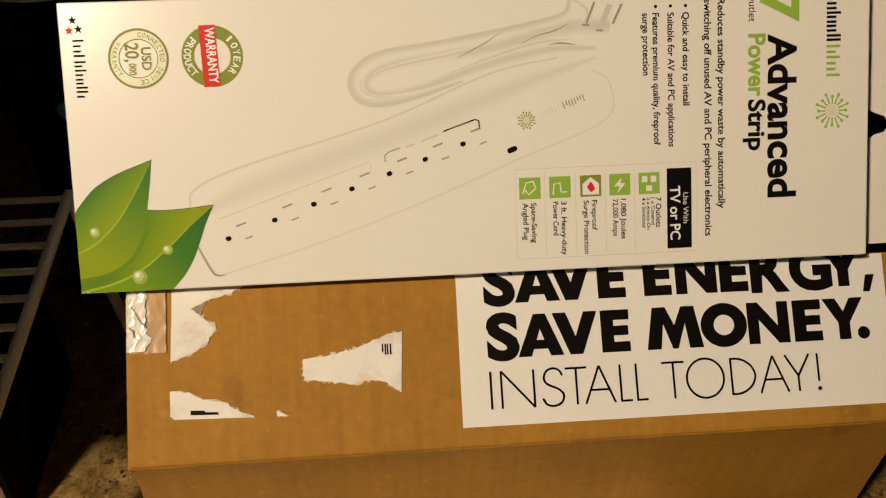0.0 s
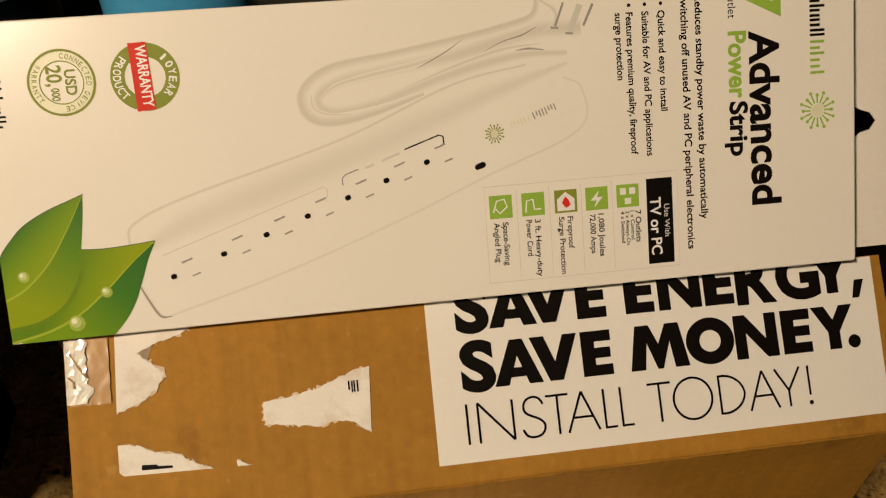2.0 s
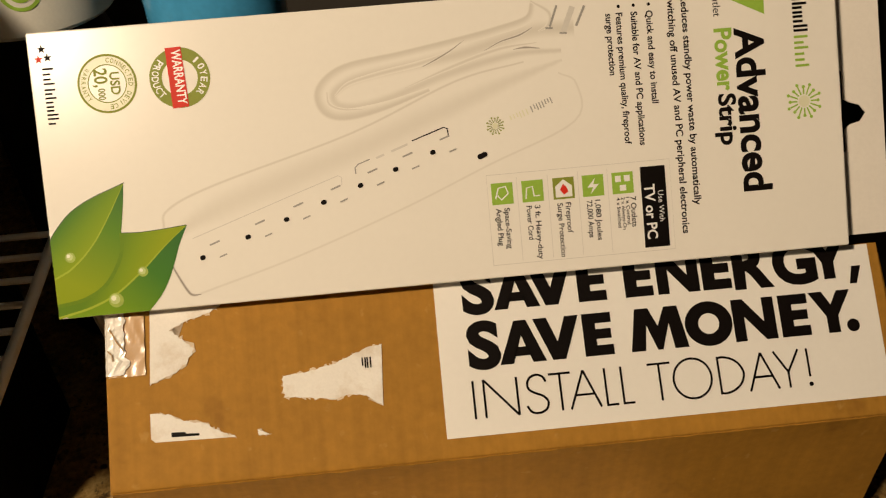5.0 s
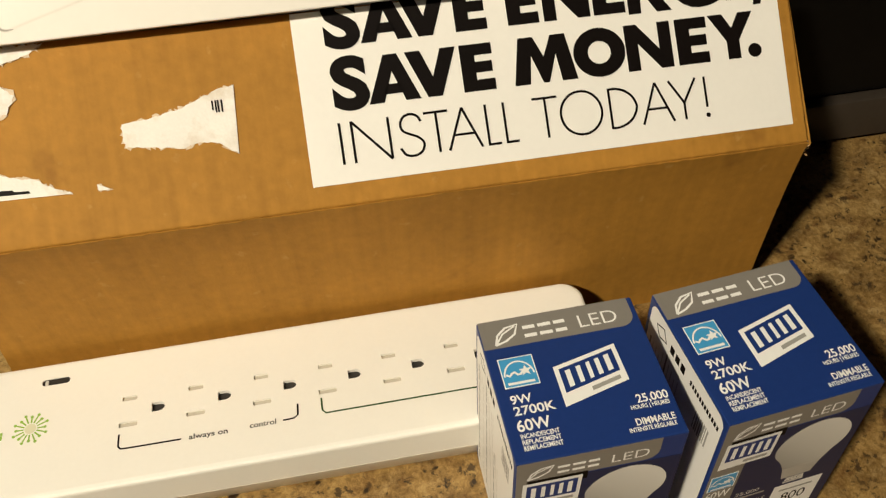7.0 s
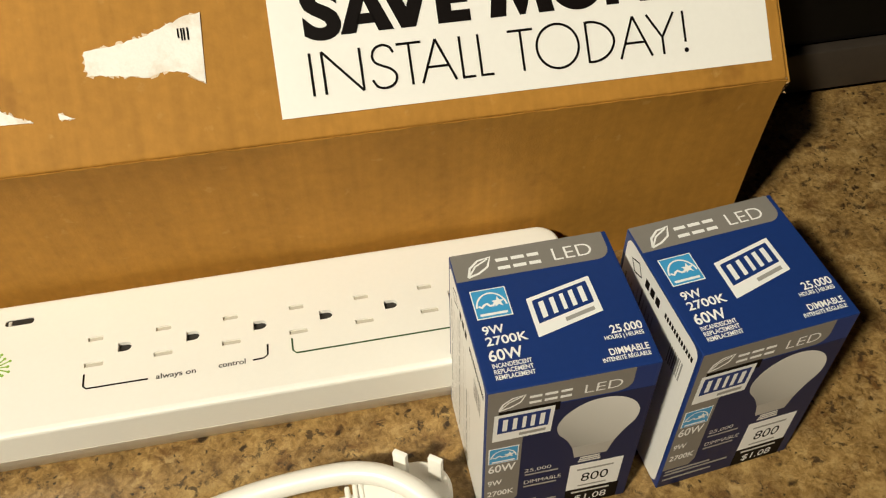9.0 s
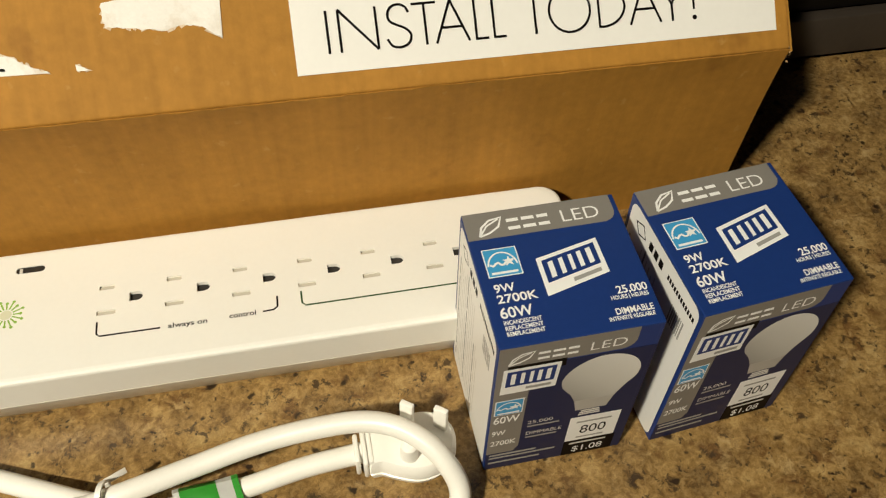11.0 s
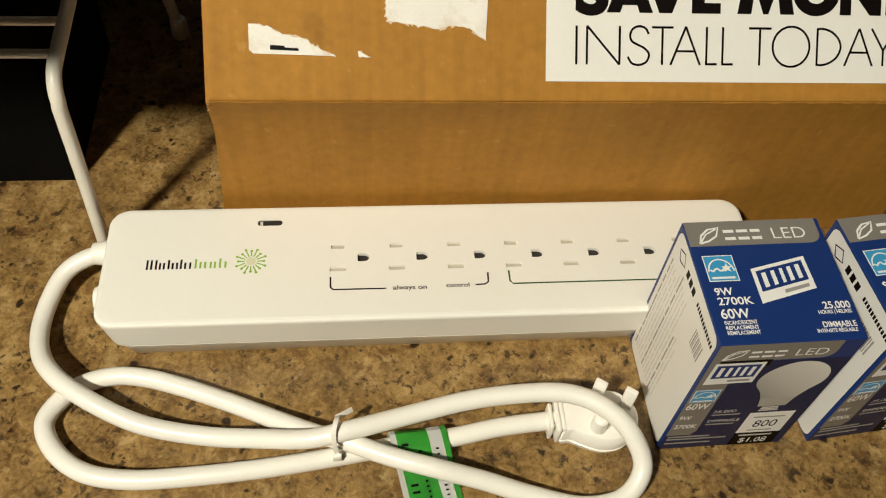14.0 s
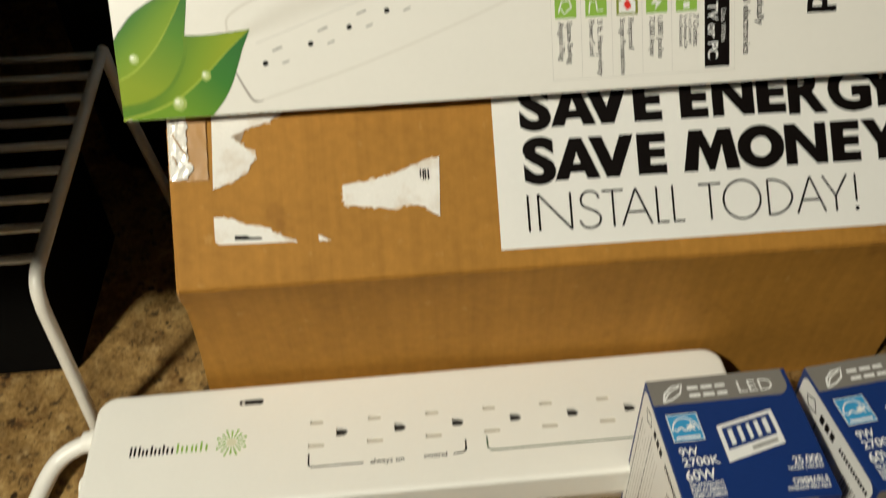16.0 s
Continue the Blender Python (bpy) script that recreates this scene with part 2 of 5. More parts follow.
LEAF_VEIN = shader("leaf_vein_print", (0.33, 0.42, 0.035), 0.45, vary=0.05, spec=0.12)
DROP_INK = shader("dew_drop_print", (0.32, 0.42, 0.06), 0.3, vary=0.25, scale=300)
DROP_PALE = shader("pale_dew_print", (0.50, 0.58, 0.22), 0.3, vary=0.2, scale=300)
GLINT_INK = shader("dew_glint_print", (0.78, 0.80, 0.60), 0.3, vary=0.05)
OLIVE_INK = shader("olive_ink", (0.22, 0.26, 0.035), 0.5, vary=0.08, spec=0.15)
SOFT_OLIVE = shader("pale_olive_ink", (0.69, 0.68, 0.49), 0.4, vary=0.04)
RED_INK = shader("red_ink", (0.62, 0.030, 0.016), 0.5, vary=0.08, spec=0.15)
WHITE_INK = shader("white_ink", (0.80, 0.79, 0.77), 0.4, vary=0.02)
BLUE_CARD = shader("navy_printed_card", (0.011, 0.032, 0.155), 0.42, vary=0.06, scale=50, coat=0.04, spec=0.3)
DEEP_CARD = shader("dark_navy_printed_card", (0.007, 0.014, 0.060), 0.42, vary=0.06, scale=50, coat=0.04, spec=0.3)
GREY_CARD = shader("grey_printed_card", (0.20, 0.185, 0.165), 0.33, vary=0.04, scale=50, coat=0.04, spec=0.3)
SKY_INK = shader("sky_blue_ink", (0.06, 0.30, 0.58), 0.38, vary=0.05)
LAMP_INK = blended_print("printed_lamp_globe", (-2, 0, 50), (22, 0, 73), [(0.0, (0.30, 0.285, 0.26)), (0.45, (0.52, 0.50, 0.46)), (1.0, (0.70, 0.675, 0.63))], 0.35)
LAMP_SHADE_INK = shader("printed_lamp_collar", (0.40, 0.38, 0.35), 0.35, vary=0.05)
TAG_GREEN = shader("green_tag_film", (0.09, 0.46, 0.05), 0.3, vary=0.08, coat=0.3)
DARK_GREEN = shader("dark_green_ink", (0.03, 0.075, 0.02), 0.45, vary=0.1)
# black stands for the shade deep in ground holes; also the window's own colour
HOLE = shader("hole_shade_and_window_black", (0.02, 0.017, 0.014), 0.6, vary=0.3)
SLOT = shader("socket_shutter", (0.50, 0.46, 0.38), 0.5, vary=0.05)
APPLIANCE = shader("black_enamel", (0.003, 0.0028, 0.0025), 0.5, vary=0.3, scale=20, spec=0.12)
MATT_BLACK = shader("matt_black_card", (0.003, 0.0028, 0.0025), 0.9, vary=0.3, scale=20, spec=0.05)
TRIM_BROWN = shader("brown_metal_trim", (0.034, 0.026, 0.019), 0.5, vary=0.15, scale=25)
WALL = shader("painted_wall", (0.045, 0.038, 0.030), 0.85, vary=0.05, scale=8, bump=0.2, bump_scale=200)
CEILING = shader("ceiling_paint", (0.14, 0.13, 0.115), 0.9, vary=0.04, scale=6)
FLOOR = shader("dark_wood_floor", (0.10, 0.06, 0.035), 0.5, vary=0.3, scale=6, stretch=(1, 12, 1))
CABINET = shader("stained_wood", (0.05, 0.026, 0.013), 0.5, vary=0.25, scale=9, stretch=(12, 12, 1))
JAR_WHITE = shader("white_jar_plastic", (0.70, 0.68, 0.60), 0.35, vary=0.06)
BLUE_PLASTIC = shader("blue_bottle_plastic", (0.05, 0.30, 0.55), 0.2, vary=0.15, scale=20, coat=0.5)


def clear_film(name):
    """Glossy clear packing tape with wrinkles."""
    m = shader(name, (0.365, 0.182, 0.028), 0.42, vary=0.10, bump=0.35, bump_scale=90, coat=0.35, spec=0.3)
    return m


TAPE = clear_film("clear_packing_tape")
TAPE_WHITE = shader("puckered_glossy_white", (0.80, 0.77, 0.71), 0.25, vary=0.10, scale=120, bump=1.0, bump_scale=170, coat=0.8)


# ---- mesh helpers ----
def finish(name, bm, material, parent=None, label="", smooth=True, sharp=38):
    bmesh.ops.recalc_face_normals(bm, faces=bm.faces)
    me = bpy.data.meshes.new(name)
    bm.to_mesh(me)
    bm.free()
    me.materials.append(material)
    ob = new(name, me)
    if smooth:
        for p in me.polygons:
            p.use_smooth = True
        me.set_sharp_from_angle(angle=radians(sharp))
    if parent:
        ob.parent = parent
    if label:
        ob["label"] = label
    return ob


def part(name, bm, material, parent, label="", smooth=True, sharp=38):
    return finish(name, bm, material, parent, label, smooth, sharp)


def thing(name, m, label, category, group="", kind=""):
    ob = new(name)
    ob.empty_display_size = 0.02
    ob.matrix_world = m
    return tagged(ob, label, category, group, kind)


def box_bm(x0, y0, z0, x1, y1, z1, bevel=0.0, seg=2, bm=None):
    own = bmesh.new()
    bmesh.ops.create_cube(own, size=1)
    for v in own.verts:
        v.co = Vector(((x0 + x1) / 2 + v.co.x * (x1 - x0), (y0 + y1) / 2 + v.co.y * (y1 - y0), (z0 + z1) / 2 + v.co.z * (z1 - z0)))
    if bevel:
        bmesh.ops.bevel(own, geom=list(own.edges), offset=bevel, segments=seg, profile=0.5, affect="EDGES")
    return own


def rounded_rect(hx, hy, r, seg=6, cx=0.0, cy=0.0):
    r = min(r, hx - 1e-6, hy - 1e-6)
    pts = []
    for sx, sy, a0 in ((1, 1, 0), (-1, 1, 90), (-1, -1, 180), (1, -1, 270)):
        for k in range(seg + 1):
            a = radians(a0 + 90 * k / seg)
            pts.append((cx + sx * (hx - r) + r * math.cos(a), cy + sy * (hy - r) + r * math.sin(a)))
    return pts


def ring_loft(bm, rings, cap_start=True, cap_end=True):
    """Skin through rings of equally many 3D points."""
    rows = [[bm.verts.new(p) for p in ring] for ring in rings]
    for a, b in zip(rows, rows[1:]):
        n = len(a)
        for i in range(n):
            bm.faces.new((a[i], a[(i + 1) % n], b[(i + 1) % n], b[i]))
    if cap_start:
        bm.faces.new(list(reversed(rows[0])))
    if cap_end:
        bm.faces.new(rows[-1])
    return rows


def spline(points, steps=10):
    """Catmull-Rom curve through points."""
    p = [Vector(q) for q in points]
    p = [2 * p[0] - p[1]] + p + [2 * p[-1] - p[-2]]
    out = []
    for i in range(1, len(p) - 2):
        for k in range(steps):
            t = k / steps
            a, b, c, d = p[i - 1:i + 3]
            out.append(0.5 * ((2 * b) + (c - a) * t + (2 * a - 5 * b + 4 * c - d) * t * t + (3 * b - a - 3 * c + d) * t ** 3))
    return out + [p[-2]]


def tube_bm(path, radius, sides=16, bm=None):
    """A round rod swept along a path without twisting."""
    bm = bm or bmesh.new()
    path = [Vector(p) for p in path]
    up = Vector((0, 0, 1)) if abs((path[1] - path[0]).normalized().z) < 0.9 else Vector((0, 1, 0))
    rings = []
    for i, p in enumerate(path):
        t = (path[min(i + 1, len(path) - 1)] - path[max(i - 1, 0)]).normalized()
        side = t.cross(up).normalized()
        up = side.cross(t).normalized()
        rings.append([p + radius * (math.cos(a) * side + math.sin(a) * up) for a in (2 * math.pi * k / sides for k in range(sides))])
    ring_loft(bm, rings)
    return bm


def flat_bm(pts, fr, lift=0.0, thick=0.00012):
    """A thin printed or pasted patch: outline in millimetres on the face frame fr."""
    bm = bmesh.new()
    low = [bm.verts.new(fr @ Vector((u / 1000, v / 1000, lift))) for u, v in pts]
    top = [bm.verts.new(fr @ Vector((u / 1000, v / 1000, lift + thick))) for u, v in pts]
    bm.faces.new(top)
    for i in range(len(pts)):
        j = (i + 1) % len(pts)
        bm.faces.new((low[i], low[j], top[j], top[i]))
    return bm


def rect(u0, v0, u1, v1):
    return [(u0, v0), (u1, v0), (u1, v1), (u0, v1)]


def disc(u, v, r, n=32, ry=None):
    return [(u + r * math.cos(2 * math.pi * k / n), v + (ry or r) * math.sin(2 * math.pi * k / n)) for k in range(n)]


def annulus_bm(u, v, r0, r1, fr, lift, n=48, a0=0, a1=360):
    bm = bmesh.new()
    full = a1 - a0 >= 360
    count = n if full else n + 1
    rows = []
    for k in range(count):
        a = radians(a0 + (a1 - a0) * k / n)
        rows.append([bm.verts.new(fr @ Vector(((u + r * math.cos(a)) / 1000, (v + r * math.sin(a)) / 1000, lift))) for r in (r0, r1)])
    for k in range(n):
        a, b = rows[k], rows[(k + 1) % count]
        bm.faces.new((a[0], a[1], b[1], b[0]))
    return bm


def stroke_bm(pts, width, fr, lift, bm=None):
    """A printed line of even width through points in millimetres."""
    bm = bm or bmesh.new()
    p = [Vector((q[0], q[1], 0)) for q in pts]
    rows = []
    for i, q in enumerate(p):
        t = (p[min(i + 1, len(p) - 1)] - p[max(i - 1, 0)]).normalized()
        s = Vector((-t.y, t.x, 0)) * width / 2
        rows.append([bm.verts.new(fr @ (Vector(((q + e).x / 1000, (q + e).y / 1000, lift)))) for e in (s, -s)])
    for a, b in zip(rows, rows[1:]):
        bm.faces.new((a[0], a[1], b[1], b[0]))
    return bm


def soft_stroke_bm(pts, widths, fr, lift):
    """A printed stroke whose tone can change across it: UV runs from one edge to the other."""
    bm = bmesh.new()
    uv = bm.loops.layers.uv.new("across")
    p = [Vector((q[0], q[1], 0)) for q in pts]
    rows = []
    for i, q in enumerate(p):
        f = i / (len(p) - 1) * (len(widths) - 1)
        k = min(int(f), len(widths) - 2)
        width = widths[k] + (widths[k + 1] - widths[k]) * (f - k)
        t = (p[min(i + 1, len(p) - 1)] - p[max(i - 1, 0)]).normalized()
        side = Vector((-t.y, t.x, 0)) * width / 2
        rows.append([bm.verts.new(fr @ Vector(((q + e).x / 1000, (q + e).y / 1000, lift))) for e in (side, -side)])
    for i, (a, b) in enumerate(zip(rows, rows[1:])):
        face = bm.faces.new((a[0], a[1], b[1], b[0]))
        for loop, across in zip(face.loops, (0, 1, 1, 0)):
            loop[uv].uv = ((i + 0.5) / len(rows), across)
    return bm


def bar_word(root, material, fr, u, v, length, height, stems, lift, turn=0, seed=1):
    """Plain upright bars in place of a maker's name, in its size and colour."""
    rnd = random.Random(seed)
    m = fr @ Matrix.Translation((u / 1000, v / 1000, 0)) @ Matrix.Rotation(radians(turn), 4, "Z")
    for k in range(stems):
        x = length * (k + rnd.uniform(0.1, 0.3)) / stems
        tall = height if k == 0 or rnd.random() < 0.35 else height * 0.68
        part("mark_bar", flat_bm(rect(x, 0, x + height * 0.17, tall), m, lift, 0.00004), material, root, smooth=False)


def glyphs(text, offset=0.0):
    c = bpy.data.curves.new("lettering", "FONT")
    c.body, c.offset, c.resolution_u = text, offset, 5
    ob = bpy.data.objects.new("lettering", c)
    me = bpy.data.meshes.new_from_object(ob)
    bpy.data.objects.remove(ob)
    bpy.data.curves.remove(c)
    return me


CAP = max(v.co.y for v in glyphs("H").vertices)


def islands(me):
    """The glyphs of a line of type: connected pieces, joined where they stand over one another."""
    root = list(range(len(me.vertices)))

    def find(i):
        while root[i] != i:
            root[i] = root[root[i]]
            i = root[i]
        return i

    for p in me.polygons:
        for v in p.vertices[1:]:
            root[find(v)] = find(p.vertices[0])
    groups = {}
    for p in me.polygons:
        groups.setdefault(find(p.vertices[0]), []).append(p)
    spans = []
    for polys in groups.values():
        xs = [me.vertices[v].co.x for p in polys for v in p.vertices]
        spans.append([min(xs), max(xs), polys])
    spans.sort(key=lambda s: s[0])
    out = []
    for s in spans:
        if out and s[0] < out[-1][1] - 0.35 * min(s[1] - s[0], out[-1][1] - out[-1][0]):
            out[-1][1] = max(out[-1][1], s[1])
            out[-1][2] += s[2]
        else:
            out.append(s)
    return [s[2] for s in out]


def lettering(name, text, parent, material, fr, u, v, length, cap, lift, turn=0, bold=0.0):
    """Words on a face: from (u, v) in mm along the reading direction for length mm; turn=-90 reads downwards.
    Type that can be told apart is set letter by letter."""
    me = glyphs(text, bold)
    xs = [w.co.x for w in me.vertices]
    x0, x1 = min(xs), max(xs)
    m = fr @ Matrix.Translation((u / 1000, v / 1000, lift)) @ Matrix.Rotation(radians(turn), 4, "Z")
    sx, sy = length / 1000 / (x1 - x0), cap / 1000 / CAP
    pieces = islands(me) if cap >= 2.1 and len(text) > 1 else [list(me.polygons)]
    for polys in pieces:
        used = sorted({v for p in polys for v in p.vertices})
        index = {v: i for i, v in enumerate(used)}
        own = bpy.data.meshes.new("letter")
        own.from_pydata([m @ Vector(((me.vertices[v].co.x - x0) * sx, me.vertices[v].co.y * sy, 0)) for v in used], [], [[index[v] for v in p.vertices] for p in polys])
        own.materials.append(material)
        ob = new("letter" if len(pieces) > 1 else name, own)
        ob.parent = parent
    bpy.data.meshes.remove(me)


# ---- the setting ----
def slab(name, x0, y0, z0, x1, y1, z1, material, label, bevel=0.0):
    return tagged(finish(name, box_bm(x0, y0, z0, x1, y1, z1, bevel), material, smooth=False), label, name.split("_")[0], kind="structure")


slab("counter", -1.2, -0.27, -0.035, 1.3, 0.62, 0.0, GRANITE, "polished tan granite kitchen counter with dark specks", 0.003)
slab("cabinet_base", -1.18, -0.24, -0.9, 1.28, 0.62, -0.0355, CABINET, "stained wooden base cabinet under the counter")
slab("wall_back", -1.9, 0.62, -0.9, 1.9, 0.72, 1.5, WALL, "dim painted kitchen wall behind the counter")
slab("wall_left", -2.0, -2.4, -0.9, -1.9, 0.72, 1.5, WALL, "dim painted side wall of the kitchen")
slab("wall_right", 1.9, -2.4, -0.9, 2.0, 0.72, 1.5, WALL, "dim painted side wall of the kitchen")
slab("wall_front", -2.0, -2.5, -0.9, 2.0, -2.4, 1.5, WALL, "dim painted wall across the kitchen")
slab("floor", -2.0, -2.5, -0.95, 2.0, 0.72, -0.9, FLOOR, "dark wooden kitchen floor")
# unseen slab added to keep lamp light off the rack and counter corner
slab("shelf_wall", -1.60, -0.099, 0.300, -0.165, 0.62, 0.325, CABINET, "dark stained slab, unseen, added above the rack to shade it", 0.002)
slab("ceiling", -2.0, -2.5, 1.5, 2.0, 0.72, 1.56, CEILING, "plain painted ceiling")


# ---- brown carton with a sloping flap ----
FLAP = Matrix.Translation((-0.0595, 0.0257, 0.1086)) @ Matrix(((0.99988, 0.00861, 0.0130, 0), (0.00249, 0.73459, -0.6785, 0), (-0.01539, 0.67846, 0.7345, 0), (0, 0, 0, 1)))


def heavy_line(parent, base, cap, letters):
    """Extra-bold geometric capitals, each from its left to its right edge in mm."""
    shapes = {
        "A": [(0, 0), (0.37, 1), (0.63, 1), (1, 0), (0.71, 0), (0.655, 0.17), (0.57, 0.36), (0.5, 0.62), (0.43, 0.36), (0.57, 0.36), (0.655, 0.17), (0.345, 0.17), (0.29, 0)],
        "V": [(0, 1), (0.36, 0), (0.64, 0), (1, 1), (0.70, 1), (0.5, 0.42), (0.30, 1)],
        "E": [(0, 0), (0, 1), (1, 1), (1, 0.76), (0.44, 0.76), (0.44, 0.62), (0.96, 0.62), (0.96, 0.39), (0.44, 0.39), (0.44, 0.24), (1, 0.24), (1, 0)],
        "N": [(0, 0), (0, 1), (0.27, 1), (0.73, 0.42), (0.73, 1), (1, 1), (1, 0), (0.73, 0), (0.27, 0.58), (0.27, 0)],
        "M": [(0, 0), (0.13, 1), (0.36, 1), (0.5, 0.56), (0.64, 1), (0.87, 1), (1, 0), (0.755, 0), (0.695, 0.60), (0.545, 0), (0.455, 0), (0.305, 0.60), (0.245, 0)],
        "Y": [(0, 1), (0.32, 1), (0.5, 0.68), (0.68, 1), (1, 1), (0.64, 0.40), (0.64, 0), (0.36, 0), (0.36, 0.40)],
        ",": [(0.30, 0.26), (1.0, 0.26), (0.52, -0.16), (0, -0.16)],
    }
    for ch, u0, u1 in letters:
        w = u1 - u0
        if ch == "A":
            # two legs and a bar
            bm = flat_bm([(u0 + x * w, base + y * cap) for x, y in ((0, 0), (0.37, 1), (0.63, 1), (0.5, 0.64), (0.29, 0))], FLAP, 0.0007, 0.00005)
            for poly in (((0.63, 1), (1, 0), (0.71, 0), (0.5, 0.64)), ((0.30, 0.17), (0.70, 0.17), (0.62, 0.38), (0.38, 0.38))):
                bm.faces.new([bm.verts.new(FLAP @ Vector(((u0 + x * w) / 1000, (base + y * cap) / 1000, 0.00075))) for x, y in reversed(poly)])
            ob = part("letter", bm, BLACK_INK, parent, smooth=False)
        elif ch == "O":
            bm = bmesh.new()
            rows = []
            for k in range(48):
                a = 2 * math.pi * k / 48
                rows.append([bm.verts.new(FLAP @ Vector(((u0 + w / 2 + w / 2 * f * math.cos(a)) / 1000, (base + cap / 2 + cap * 0.53 * g * math.sin(a)) / 1000, 0.00075))) for f, g in ((0.44, 0.46), (1, 1))])
            for k in range(48):
                a, b = rows[k], rows[(k + 1) % 48]
                bm.faces.new((a[0], a[1], b[1], b[0]))
            part("letter", bm, BLACK_INK, parent, smooth=False)
        elif ch == ".":
            part("letter", flat_bm(disc(u0 + w / 2, base + w / 2 - 0.3, w / 2, 20), FLAP, 0.0007, 0.00005), BLACK_INK, parent, smooth=False)
        elif ch in shapes:
            part("letter", flat_bm([(u0 + x * w, base + y * cap) for x, y in shapes[ch]], FLAP, 0.0007, 0.00005), BLACK_INK, parent, smooth=False)
        else:
            lettering("letter", ch, parent, BLACK_INK, FLAP, u0, base, w, cap, 0.00075, 0, 0.045)


def thin_line(parent, base, cap, letters):
    """Light geometric capitals drawn with an even stroke."""
    strokes = {
        "I": [[(0, 0), (0, 1)]],
        "N": [[(0, 0), (0, 1)], [(0, 1), (1, 0)], [(1, 0), (1, 1)]],
        "T": [[(0, 0.975), (1, 0.975)], [(0.5, 0.975), (0.5, 0)]],
        "A": [[(0, 0), (0.5, 1)], [(0.5, 1), (1, 0)], [(0.2, 0.36), (0.8, 0.36)]],
        "L": [[(0.05, 1), (0.05, 0)], [(0, 0.025), (1, 0.025)]],
        "Y": [[(0, 1), (0.5, 0.42)], [(1, 1), (0.5, 0.42)], [(0.5, 0.44), (0.5, 0)]],
        "D": [[(0.05, 1), (0.05, 0)], [(0.04, 0.975), (0.3, 0.975), (0.6, 0.90), (0.85, 0.74), (0.97, 0.5), (0.85, 0.26), (0.6, 0.10), (0.3, 0.025), (0.04, 0.025)]],
        "S": [[(0.93, 0.80), (0.80, 0.94), (0.54, 1.0), (0.26, 0.94), (0.13, 0.78), (0.20, 0.62), (0.46, 0.52), (0.76, 0.43), (0.95, 0.28), (0.86, 0.09), (0.56, 0.0), (0.22, 0.04), (0.04, 0.21)]],
        "O": [[(0.5 + 0.5 * math.cos(2 * math.pi * k / 40), 0.5 + 0.53 * math.sin(2 * math.pi * k / 40)) for k in range(41)]],
        "!": [[(0, 0.24), (0, 1)]],
    }
    for ch, u0, u1 in letters:
        bm = bmesh.new()
        for run in strokes[ch]:
            if len(run) > 4 and ch in "SD":
                run = [(p.x, p.y) for p in spline([(x, y, 0) for x, y in run], 5)]
            stroke_bm([(u0 + x * (u1 - u0), base + y * cap) for x, y in run], 0.95, FLAP, 0.00075, bm)
        if ch == "!":
            bm.faces.new([bm.verts.new(FLAP @ Vector((u / 1000, v / 1000, 0.00075))) for u, v in disc(u0, base + 0.7, 0.95, 14)])
        part("letter", bm, BLACK_INK, parent, smooth=False)


